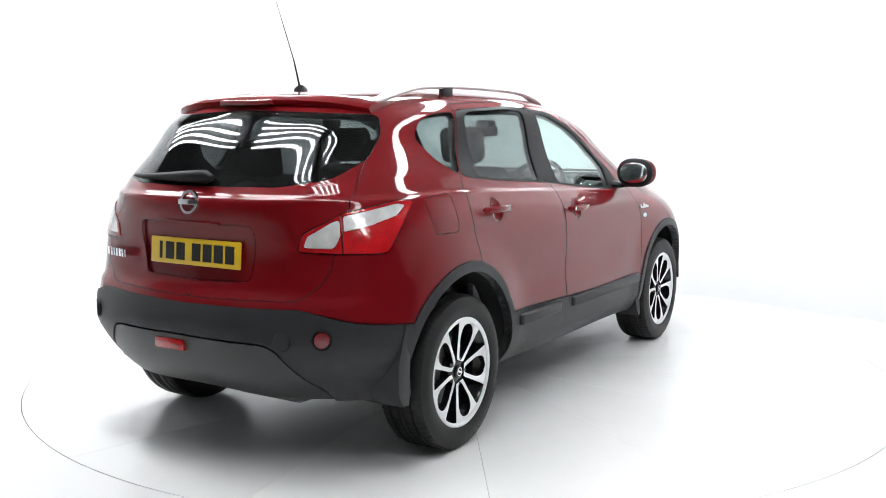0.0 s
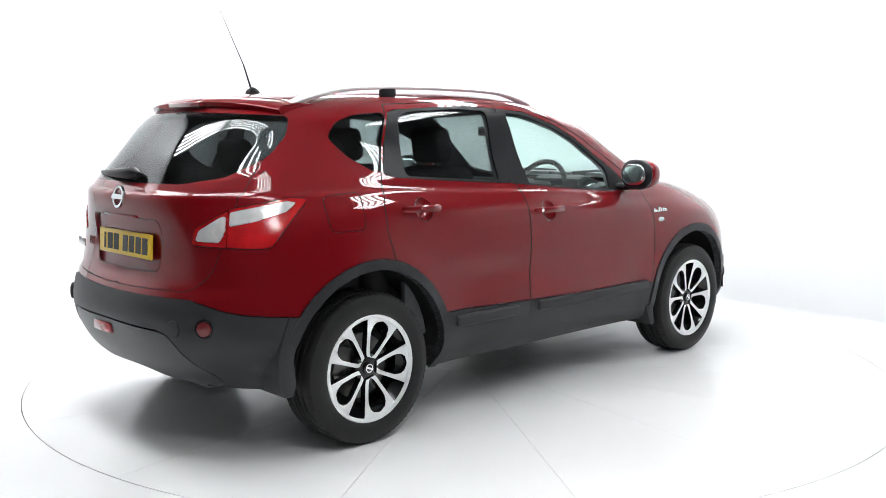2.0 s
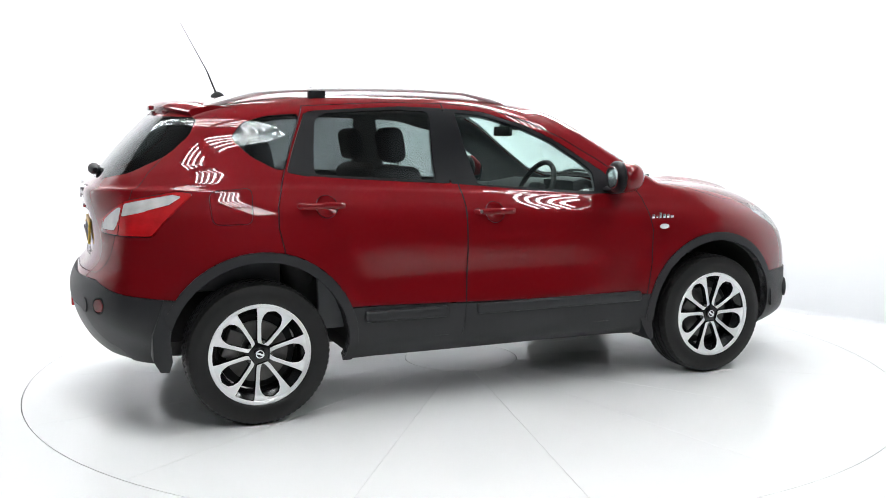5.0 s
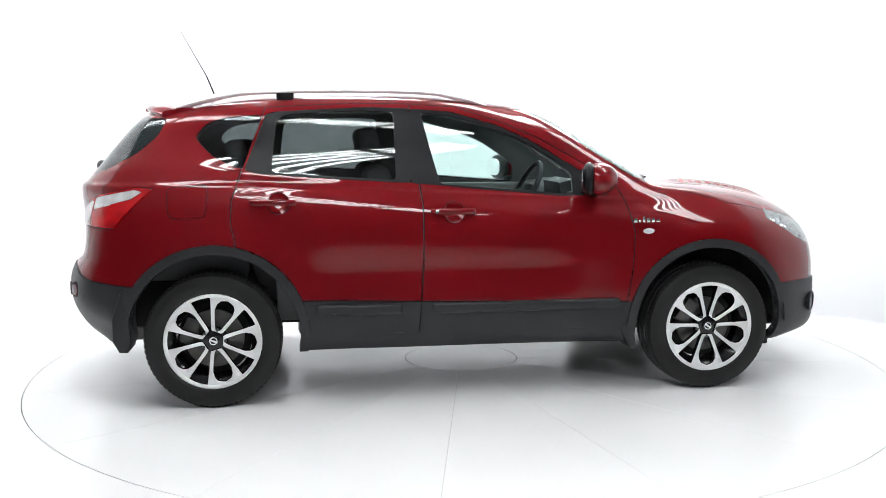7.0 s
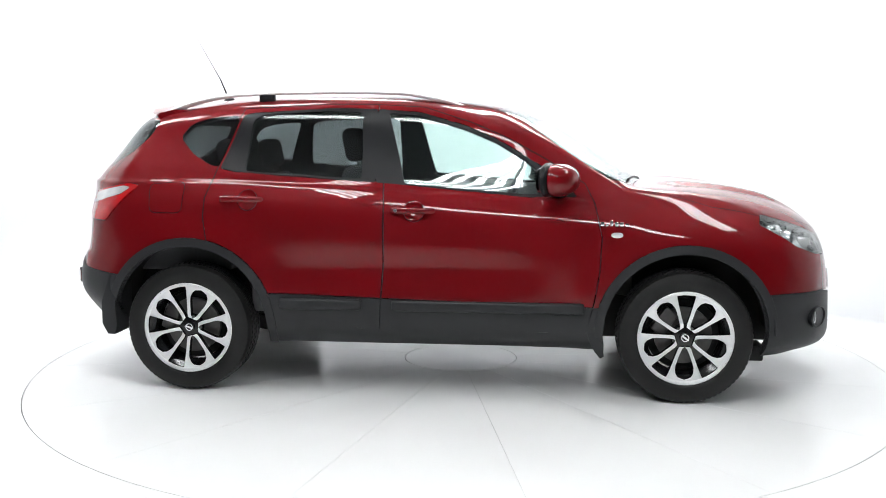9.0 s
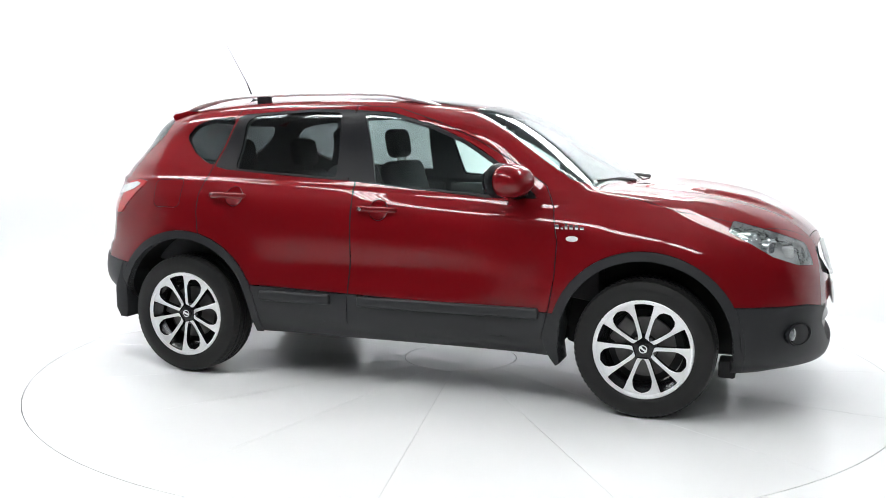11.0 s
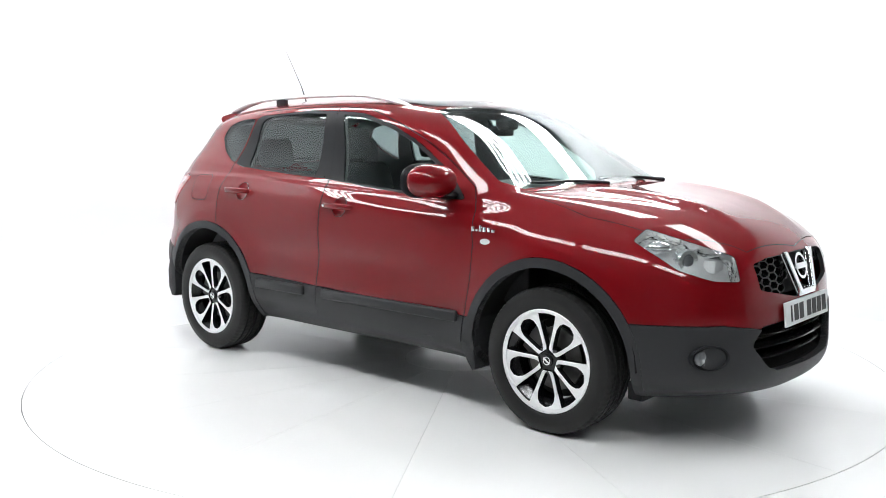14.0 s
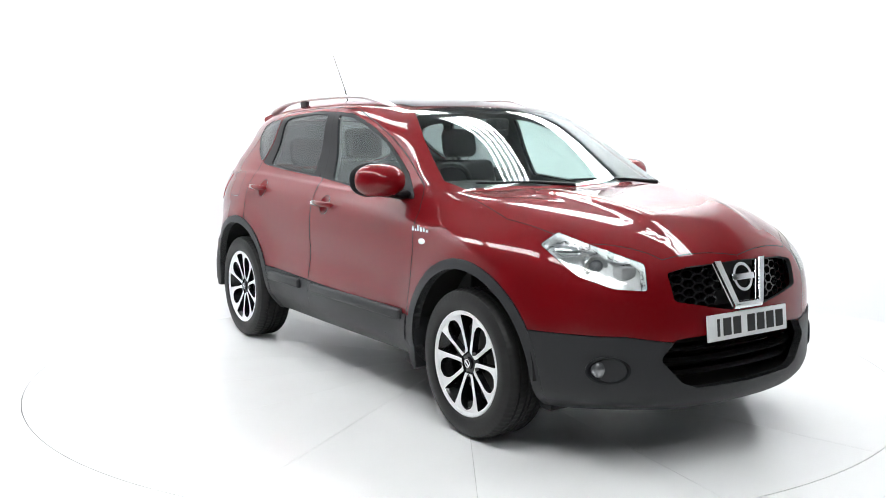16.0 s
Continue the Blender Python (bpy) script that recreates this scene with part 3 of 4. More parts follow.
def take(test, offset=0.0, lip=0.0, gap=0.0, thick=0.0):
    """The shell's faces that pass the test as a bmesh of the right half, with a turned-in edge or a thickness."""
    faces = [f for f in shell.faces if f[PANEL] != P_GONE and test(f)]
    bm = bmesh.new()
    nl = bm.verts.layers.float_vector.new("n")
    made = {}
    for f in faces:
        for v in f.verts:
            if v not in made:
                n = v[NORMAL].normalized()
                w = bm.verts.new(v.co + n * offset)
                w[nl] = n
                made[v] = w
        try:
            bm.faces.new([made[v] for v in f.verts])
        except ValueError:
            pass
    bm.normal_update()
    rim = [e for e in bm.edges if len(e.link_faces) == 1 and not all(abs(v.co.y) < 1e-4 for v in e.verts)]
    if gap:
        push = {}
        for e in rim:
            f = e.link_faces[0]
            d = (e.verts[1].co - e.verts[0].co)
            if d.length < 1e-7:
                continue
            side = d.cross(f.normal).normalized()
            if side.dot(f.calc_center_median() - e.verts[0].co) < 0:
                side = -side
            for v in e.verts:
                push.setdefault(v, Vector())
                push[v] += side
        for v, s in push.items():
            if s.length > 1e-6:
                v.co += s.normalized() * gap
    if lip:
        for e in rim:
            a, b = e.verts
            f = e.link_faces[0]
            na, nb = a[nl], b[nl]
            c = bm.verts.new(a.co - na * lip)
            d = bm.verts.new(b.co - nb * lip)
            mid = f.calc_center_median()
            inw = (mid - a.co).normalized() * 0.15
            c[nl], d[nl] = (na - inw).normalized(), (nb - inw).normalized()
            bm.faces.new((b, a, c, d) if [l for l in f.loops if l.edge == e][0].vert == a else (a, b, d, c)).material_index = 1
    if thick:
        back = {v: bm.verts.new(v.co - v[nl] * thick) for v in list(bm.verts)}
        for v, w in back.items():
            w[nl] = -v[nl]
        for f in list(bm.faces):
            bm.faces.new([back[v] for v in reversed(f.verts)])
        for e in rim:
            a, b = e.verts
            bm.faces.new((a, b, back[b], back[a]))
    return bm


def finish(name, bm, material, parent, label="", mirror=False, both=False):
    """Link a taken bmesh; mirror: the left twin; both: the two halves joined."""
    nl = bm.verts.layers.float_vector["n"]
    if mirror or both:
        old = list(bm.faces)
        twin = {}
        for v in list(bm.verts):
            if both and abs(v.co.y) < 1e-4:
                twin[v] = v
                continue
            w = bm.verts.new((v.co.x, -v.co.y, v.co.z))
            w[nl] = Vector((v[nl].x, -v[nl].y, v[nl].z))
            twin[v] = w
        for f in old:
            try:
                bm.faces.new([twin[v] for v in reversed(f.verts)]).material_index = f.material_index
            except ValueError:
                pass
        if mirror:
            bmesh.ops.delete(bm, geom=[v for v in twin], context="VERTS")
    me = bpy.data.meshes.new(name)
    big = [f for f in bm.faces if len(f.verts) > 4]
    if big:
        bmesh.ops.triangulate(bm, faces=big)
    ns = [tuple(v[nl]) for v in bm.verts]
    bm.to_mesh(me)
    bm.free()
    me.materials.append(material)
    # red panels get black turned-in edges, which colour in the shade of the gaps
    me.materials.append(MATT_BLACK if material is PAINT and name != "plate_recess" else material)
    for p in me.polygons:
        p.use_smooth = True
    me.normals_split_custom_set_from_vertices(ns)
    ob = new(name, me)
    ob.parent = parent
    if material in (GLASS_FRONT, GLASS_DARK, GLASS_REAR, LAMP_CLEAR):
        ob.visible_shadow = False
    if label:
        ob["label"] = label
    return ob


def twins(name, make, material, parent, label=""):
    """Right and left pieces."""
    return finish(name, make(), material, parent, label), finish(name, make(), material, parent, label, mirror=True)


def skin_is(*skins, panel=None):
    return lambda f: f[SKIN] in skins and (panel is None or f[PANEL] == panel)


def build_shell():
    body = finish("body", take(skin_is(S_PAINT, panel=P_BODY), lip=.02, gap=.0022), PAINT, car, "red metallic painted body", both=True)
    finish("hood", take(skin_is(S_PAINT, panel=P_HOOD), lip=.02, gap=.0022), PAINT, car, "red metallic bonnet with two raised ridges", both=True)
    gate = finish("tailgate", take(skin_is(S_PAINT, panel=P_TAILGATE), lip=.02, gap=.0022), PAINT, car, "red metallic tailgate", both=True)
    finish("rear_window", take(skin_is(S_REAR_GLASS), thick=.004), GLASS_REAR, gate, "dark tinted rear window", both=True)
    finish("windscreen", take(skin_is(S_SCREEN), thick=.004), GLASS_FRONT, car, "green-tinted windscreen", both=True)
    finish("roof_glass", take(skin_is(S_ROOF_GLASS), lip=.01), ROOF_GLASS, car, "black panoramic glass roof", both=True)
    finish("front_bumper", take(skin_is(S_BUMP_F), offset=.006, lip=.035, gap=.001), BLACK_PLASTIC, car, "black grained plastic lower bumper", both=True)
    finish("rear_bumper", take(skin_is(S_BUMP_R), offset=.007, lip=.045, gap=.001), BLACK_PLASTIC, car, "black grained plastic rear bumper", both=True)
    for name, pid in (("front_door", P_FRONT_DOOR), ("rear_door", P_REAR_DOOR)):
        doors = twins(name, lambda: take(skin_is(S_PAINT, panel=pid), lip=.02, gap=.004), PAINT, car, "red metallic door")
        for d, mir in zip(doors, (False, True)):
            cup = take(skin_is(S_CUP, panel=pid))
            cx, cz = (-.085, .967) if pid == P_FRONT_DOOR else (-.975, 1.02)
            for v in cup.verts:
                v.co.y += .022 * max(0, 1 - ((v.co.x - cx) ** 2 + (v.co.z - cz) ** 2) / .052 ** 2)
                if mir:
                    v.co.y *= -1
            put("handle_recess", cup, PAINT, d)
            finish("cladding", take(skin_is(S_CLAD, panel=pid), offset=.004, lip=.02, gap=.002), BLACK_PLASTIC, d, "black plastic door cladding", mirror=mir)
            finish("window_frame", take(skin_is(S_FRAME, panel=pid), lip=.015, gap=.0005), GLOSS_BLACK, d, "satin black window frame", mirror=mir)
            finish("window_pane", take(skin_is(S_GLASS, S_DARK_GLASS, panel=pid), offset=-.006, thick=.004), GLASS_FRONT if pid == P_FRONT_DOOR else GLASS_DARK, d,
                   "green-tinted glass" if pid == P_FRONT_DOOR else "dark privacy glass", mirror=mir)
    finish("skid_panel", take(skin_is(S_SKID), offset=.004, lip=.03, gap=.009), SKID_GREY, car, "dark grey lower bumper panel", both=True)
    finish("plate_recess", take(skin_is(S_RECESS), offset=-.014, lip=-.014), PAINT, gate, both=True)
    twins("quarter_window", lambda: take(skin_is(S_DARK_GLASS, panel=P_BODY), offset=-.003, thick=.004), GLASS_DARK, car, "dark triangular quarter window")
    twins("sill", lambda: take(skin_is(S_CLAD, S_FRAME, panel=P_BODY), lip=.02), BLACK_PLASTIC, car, "black plastic sill")
    twins("fuel_flap", lambda: take(skin_is(S_PAINT, panel=P_FLAP), lip=.015, gap=.002), PAINT, car)
    for x in (-1, 1):
        twins("wheel_arch_trim", lambda: take(lambda f: f[SKIN] == S_FLARE and f.calc_center_median().x * x > 0, offset=.007, lip=.045), BLACK_PLASTIC, car, "black plastic wheel arch trim")
    # dark inner lining of the cabin
    cabin = lambda f: -1.95 < f.calc_center_median().x < 1.1 and f.calc_center_median().z > .55 and f[SKIN] in (S_PAINT, S_FRAME) and f[PANEL] != P_HOOD
    finish("cabin_lining", take(cabin, offset=-.03, lip=.004), LINING, car, "dark grey cabin lining", both=True)
    finish("headliner", take(skin_is(S_ROOF_GLASS), offset=-.035, lip=.004), HEADLINER, car, "pale grey headliner", both=True)
    return body, gate


body, tailgate = build_shell()


# ---- wheels ----
def build_wheel():
    """A wheel on its own axis (y), the outer face towards -y; y = 0 is the tyre's middle."""
    bm = bmesh.new()
    lathe(bm, [(.242, -.096), (.246, -.104), (.236, -.106), (.229, -.098), (.222, -.07), (.205, -.05), (.2, .06), (.225, .095), (.24, .10), (.236, .108), (.2, .1), (.19, .06), (.19, -.045), (.21, -.07)],
          64, closed=True)
    rim = put("wheel", bm, RIM_BLACK)
    # tyre with grooves and shoulder sipes
    R = .344
    tread = [(R - .028, -.108), (R - .012, -.103), (R - .004, -.09), (R - .001, -.078), (R, -.062), (R - .008, -.059), (R - .008, -.05), (R, -.047), (R, -.02),
             (R - .008, -.017), (R - .008, -.007), (R, -.004)]
    tread = tread + [(r, -h) for r, h in tread[::-1]]
    wall = [(.238, -.098), (.248, -.108), (.262, -.112), (.285, -.1145), (.30, -.113)]
    prof = wall + tread + [(r, -h) for r, h in wall[::-1]]
    bm = bmesh.new()
    n = 216
    rings, _ = lathe(bm, prof, n)
    lo, hi = len(wall), len(wall) + len(tread)
    for k in range(0, n, 3):
        for i in range(lo, hi):
            v = rings[(k + (i // 5)) % n][i]
            c = Vector((v.co.x, 0, v.co.z))
            v.co -= c.normalized() * .003
    ty = put("tyre", bm, RUBBER, rim, "black rubber tyre with grooved tread")
    # machined spokes, two round each of five petals
    edge = [(.048, 0, .026), (.055, .007, .030), (.062, .013, .034), (.075, .019, .039), (.10, .029, .048), (.14, .043, .063), (.157, .047, .070), (.185, .045, .081), (.204, .034, .090), (.213, .014, .094), (.217, .0, .096),
            (.230, .0, .100)]
    for k in range(5):
        for s in (-1, 1):
            bm = bmesh.new()
            inner = [(w0 * s, r) for r, w0, w1 in edge]
            outer = [(w1 * s, r) for r, w0, w1 in edge]
            dish = lambda r: -.083 - .016 * min(1, max(0, (r - .05) / .18)) ** 1.3
            rows = []
            for (xi, r), (xo, _) in zip(inner, outer):
                y = dish(r)
                rows.append([bm.verts.new((xi, y + .035, r)), bm.verts.new((xi, y + .002, r)), bm.verts.new((xi + (xo - xi) * .12, y, r)),
                             bm.verts.new((xo - (xo - xi) * .12, y, r)), bm.verts.new((xo, y + .002, r)), bm.verts.new((xo, y + .035, r))])
            for p, q in zip(rows, rows[1:]):
                for i in range(5):
                    f = bm.faces.new((p[i], p[i + 1], q[i + 1], q[i]))
                    f.material_index = 0 if i in (1, 2, 3) else 1
            bm.faces.new(rows[0][::-1]).material_index = 1
            bm.faces.new(rows[-1]).material_index = 1
            bmesh.ops.transform(bm, matrix=Matrix.Rotation(radians(72 * k), 4, "Y"), verts=bm.verts)
            sp = part("spoke", bm, (MACHINED, RIM_BLACK), rim, "machined silver spoke with black sides", smooth=False)
    bm = bmesh.new()
    lathe(bm, [(.2245, -.098), (.2245, -.101), (.230, -.1045), (.240, -.107), (.244, -.1045), (.243, -.098)], 72)
    part("rim_edge", bm, MACHINED, rim, "machined silver rim edge")
    bm = bmesh.new()
    lathe(bm, [(0, -.088), (.022, -.088), (.027, -.085), (.028, -.078), (.05, -.076), (.066, -.070), (.07, -.05), (0, -.05)], 40)
    cap = part("hub", bm, RIM_BLACK, rim, "gloss black hub")
    bm = bmesh.new()
    lathe(bm, [(.0155, -.087), (.0155, -.0905), (.020, -.0905), (.020, -.087)], 32)
    box(bm, -.021, -.0915, -.0045, .021, -.087, .0045)
    part("hub_emblem", bm, CHROME, rim, "plain chrome ring emblem")
    for k in range(5):
        bm = bmesh.new()
        lathe(bm, [(0, -.083), (.006, -.083), (.0085, -.079), (.0085, -.055), (0, -.055)], 10)
        bmesh.ops.translate(bm, vec=(0, 0, .057), verts=bm.verts)
        bmesh.ops.transform(bm, matrix=Matrix.Rotation(radians(72 * k), 4, "Y"), verts=bm.verts)
        part("wheel_nut", bm, STEEL, rim)
    bm = bmesh.new()
    lathe(bm, [(.06, -.02), (.148, -.02), (.148, .005), (.06, .005)], 48, closed=True)
    part("brake_disc", bm, STEEL, rim, "grey steel brake disc")
    bm = bmesh.new()
    lathe(bm, [(0, .012), (.185, .012), (.188, .02), (0, .03)], 40)
    part("dust_shield", bm, MATT_BLACK, rim)
    bm = bmesh.new()
    box(bm, -.165, -.05, -.07, -.085, .02, .07, .012)
    part("brake_caliper", bm, STEEL, rim)
    return rim


def build_wheels():
    first = build_wheel()
    first.parent = car
    first["label"] = "ten-spoke black and silver alloy wheel with tyre"
    y = -.765
    first.matrix_basis = pose(-WHEEL_X, y, WHEEL_Z, 0, 21, 0)
    for x, yy, spin, turn in ((WHEEL_X, y, 36, 0), (-WHEEL_X, -y, 8, 180), (WHEEL_X, -y, 31, 180)):
        copy_thing(first, pose(x, yy, WHEEL_Z, 0, 0, turn) @ pose(0, 0, 0, 0, spin, 0))


build_wheels()


# ---- under the car ----
def build_under():
    for sx in (-1, 1):
        for s in (-1, 1):
            bm = bmesh.new()
            n, r = 20, .452
            ring = []
            for k in range(n + 1):
                a = radians(0 + 180 * k / n)
                c, d = r * math.cos(a), r * math.sin(a)
                ring.append([bm.verts.new((c, y, d)) for y in (-.845, -.50)])
            for p, q in zip(ring, ring[1:]):
                bm.faces.new((p[0], p[1], q[1], q[0]))
            fan = [q[1] for q in ring]
            bm.faces.new(fan)
            bmesh.ops.transform(bm, matrix=pose(sx * WHEEL_X, 0, .345), verts=bm.verts)
            if s > 0:
                for v in bm.verts:
                    v.co.y *= -1
            part("arch_liner", bm, MATT_BLACK, car, "matt black wheel arch liner")
    bm = bmesh.new()
    box(bm, -.87, -.80, .27, .87, .80, .36, .03)
    part("floor_pan", bm, MATT_BLACK, car, "black underbody")
    for x0, x1, z0 in ((-1.96, -.84, .33), (.84, 1.98, .24)):
        bm = bmesh.new()
        box(bm, x0, -.49, z0, x1, .49, z0 + .16, .05)
        part("underbody", bm, MATT_BLACK, car)
    bm = bmesh.new()
    box(bm, -.9, -.25, .21, .3, -.1, .30, .03)
    box(bm, -1.9, -.45, .25, -1.55, -.05, .38, .05)
    part("exhaust", bm, STEEL, car, "dull steel exhaust silencer")
    bm = bmesh.new()
    box(bm, 1.66, -.72, .185, 1.74, -.58, .27, .01)
    part("undertray", bm, MATT_BLACK, car, "black plastic undertray corner")
    bm = bmesh.new()
    tube(bm, [(-1.4, -.6, .30), (-1.32, -.2, .27), (-1.32, .2, .27), (-1.4, .6, .30)], .035, 8)
    part("rear_axle", bm, MATT_BLACK, car)
    bm = bmesh.new()
    tube(bm, [(1.32, -.66, .30), (1.32, -.25, .24), (1.32, .25, .24), (1.32, .66, .30)], .03, 8)
    part("front_axle", bm, MATT_BLACK, car)
    for s in (1, -1):
        for outline, y0, y1 in (([(.80, .40), (.895, .47), (.905, .40), (.893, .31), (.905, .225), (.885, .213), (.855, .25), (.825, .31)], .69, .872),
                                ([(-1.715, .60), (-1.745, .62), (-1.80, .46), (-1.80, .34), (-1.77, .285), (-1.73, .283), (-1.715, .33), (-1.722, .43)], .66, .868 if s < 0 else .80)):
            bm = bmesh.new()
            prism(bm, outline, y1 - y0, pose(0, y0 if s > 0 else -y1, 0), bevel=.004)
            part("mud_flap", bm, BLACK_PLASTIC, car, "black mud flap")


build_under()


# ---- roof rails, aerial, spoiler ----
def sweep(bm, stations, n=12):
    """Ellipse sections (x, y, z, half width, half height) along x."""
    rings = []
    for x, y, z, w, h in stations:
        rings.append([bm.verts.new((x, y + w * math.cos(2 * math.pi * k / n), z + h * math.sin(2 * math.pi * k / n))) for k in range(n)])
    for p, q in zip(rings, rings[1:]):
        for k in range(n):
            bm.faces.new((p[k], p[(k + 1) % n], q[(k + 1) % n], q[k]))
    bm.faces.new(rings[0])
    bm.faces.new(rings[-1][::-1])


def build_roof():
    ctl = [(-1.50, -.535, 1.498, .012, .012), (-1.42, -.538, 1.525, .034, .018), (-1.30, -.545, 1.556, .033, .019), (-1.15, -.548, 1.578, .02, .013), (-.9, -.55, 1.59, .018, .011), (-.55, -.55, 1.595, .018, .011),
           (-.25, -.545, 1.59, .018, .011), (-.1, -.54, 1.577, .02, .013), (.02, -.53, 1.553, .028, .016), (.10, -.52, 1.532, .026, .011), (.17, -.505, 1.512, .008, .006)]
    st = spline(range(len(ctl)), ctl, np.linspace(0, len(ctl) - 1, 61))
    for s in (1, -1):
        bm = bmesh.new()
        sweep(bm, [(a, b * s, c, d, e) for a, b, c, d, e in st])
        rail = part("roof_rail", bm, SATIN_ALU, car, "satin silver roof rail")
        bm = bmesh.new()
        box(bm, -.985, -.563 * 1, 1.535, -.895, -.537, 1.598, .006)
        if s < 0:
            for v in bm.verts:
                v.co.y *= -1
        part("rail_foot", bm, GLOSS_BLACK, rail, "black rail foot")
    bm = bmesh.new()
    lathe(bm, [(.032, -.004), (.03, .008), (.02, .02), (.010, .028), (0, .03)], 20, "z")
    bmesh.ops.transform(bm, matrix=Matrix.Translation((-1.344, 0, 1.566)) @ Matrix.Diagonal((1.25, .9, 1, 1)), verts=bm.verts)
    aerial = part("aerial", bm, GLOSS_BLACK, car, "thin black roof aerial leaning back")
    bm = bmesh.new()
    a, b = Vector((-1.352, 0, 1.585)), Vector((-1.397, -.008, 1.70))
    tube(bm, [a, b], [.0055, .0042], 8)
    part("aerial_base", bm, GLOSS_BLACK, aerial)
    bm = bmesh.new()
    tube(bm, [b, Vector((-1.532, -.029, 1.95))], [.003, .002], 6)
    part("aerial_rod", bm, GLOSS_BLACK, aerial)
    # spoiler over the rear window
    bm = bmesh.new()
    rows = []
    for k in range(17):
        y = -.565 + 1.13 * k / 16
        e = abs(y) / .565
        drop = .022 * e ** 2 + .02 * e ** 6
        pull = .07 * e ** 2 + .07 * e ** 6
        rows.append([bm.verts.new(p) for p in ((-1.42 + pull * .3, y, 1.548 - .05 * e ** 2), (-1.60 + pull, y, 1.545 - drop), (-1.695 + pull, y, 1.528 - drop), (-1.712 + pull, y, 1.512 - drop),
                                               (-1.70 + pull, y, 1.495 - drop), (-1.66 + pull, y, 1.472 - drop), (-1.58 + pull, y, 1.46 - drop))])
    for p, q in zip(rows, rows[1:]):
        for i in range(6):
            bm.faces.new((p[i], p[i + 1], q[i + 1], q[i]))
    bm.faces.new(rows[0][::-1])
    bm.faces.new(rows[-1])
    sp = part("spoiler", bm, PAINT, tailgate, "red roof spoiler with a brake light strip")
    bm = bmesh.new()
    box(bm, -1.719, -.15, 1.490, -1.69, .15, 1.512, .006)
    part("brake_light", bm, LAMP_MAROON, tailgate, "red high brake light")


build_roof()


# ---- lamps ----
def build_lamps():
    def tail(mir, inner):
        skin = S_TAIL_IN if inner else S_TAIL_OUT
        bm = take(skin_is(skin), offset=.004, lip=.03, gap=.003)
        parent = tailgate if inner else car
        lens = finish("tail_light", bm, LAMP_RED, parent, "clear and red tail light", mirror=mir)
        finish("clear_lens", take(skin_is(S_TAIL_CLEAR, panel=P_TAILGATE if inner else P_BODY), offset=.005, lip=.01), TAIL_CLEAR, lens, "clear lens over a silver reflector", mirror=mir)
    for mir in (False, True):
        tail(mir, True)
        tail(mir, False)
        s = -1 if mir else 1
        lens = finish("headlight", take(skin_is(S_HEAD), offset=.002, thick=.003), LAMP_CLEAR, car, "clear headlight with a projector lens", mirror=mir)
        bowl = take(skin_is(S_HEAD), offset=-.062, lip=-.06)
        finish("headlight_bowl", bowl, REFLECTOR, lens, "silver reflector bowl", mirror=mir)
        def piece(name, bm, mat, label=""):
            if mir:
                for v in bm.verts:
                    v.co.y *= -1
            return part(name, bm, mat, lens, label)
        m = pose(1.865, -.60, .815, 0, 0, -26)
        bm = bmesh.new()
        lathe(bm, [(.034, .02), (.05, .02), (.056, .008), (.054, -.03), (.046, -.03), (.036, .012)], 32, "x", closed=True)
        bmesh.ops.transform(bm, matrix=m, verts=bm.verts)
        piece("projector_ring", bm, CHROME, "chrome projector ring")
        bm = bmesh.new()
        lathe(bm, [(0, .03), (.018, .026), (.03, .016), (.035, .004), (.035, -.02)], 28, "x")
        bmesh.ops.transform(bm, matrix=m, verts=bm.verts)
        piece("projector_lens", bm, LENS_DARK, "dark glass projector lens")
        bm = bmesh.new()
        vs = bmesh.ops.create_uvsphere(bm, u_segments=20, v_segments=12, radius=.05)["verts"]
        bmesh.ops.transform(bm, matrix=pose(1.77, -.665, .875, 0, 0, -40) @ Matrix.Diagonal((.8, 1.3, .62, 1)), verts=vs)
        piece("side_reflector", bm, CHROME, "chrome side reflector")
        bm = bmesh.new()
        box(bm, 1.925, -.565, .765, 1.985, -.475, .825, .014, pose(0, 0, 0))
        piece("turn_reflector", bm, REFLECTOR)
        bm = bmesh.new()
        box(bm, -.02, -.17, -.012, .02, .17, .004, .004, pose(1.885, -.60, .757, 0, 0, -32))
        piece("lower_bezel", bm, GLOSS_BLACK, "black lamp bezel")


REFLECTOR = vary(principled("lamp_reflector", (0.84, 0.85, 0.86), 0.22, 0.65), 22, 0.15, 0.004, 45)
TAIL_CLEAR = vary(principled("clear_ribbed_lens", (0.62, 0.61, 0.61), 0.12, 0.25, Coat_Weight=1.0), 18, 0.35, 0.0012, 60)
LENS_DARK = principled("projector_glass", (0.12, 0.13, 0.14), 0.03, 0.2, Coat_Weight=1.0)


build_lamps()


# ---- nose: grilles, chrome, plates, fog lamps ----
def bars(bm, widths, x, y0, z0, h, depth, sign, slant=0):
    """Plain upright bars that stand for writing."""
    y = y0
    for w, gap in widths:
        box(bm, x, min(y, y + sign * w), z0, x + depth, max(y, y + sign * w), z0 + h, 0)
        y += sign * (w + gap)


PLATE_BARS = [(.016, .022), (.050, .014), (.050, .042), (.050, .014), (.050, .014), (.050, .014), (.050, 0)]


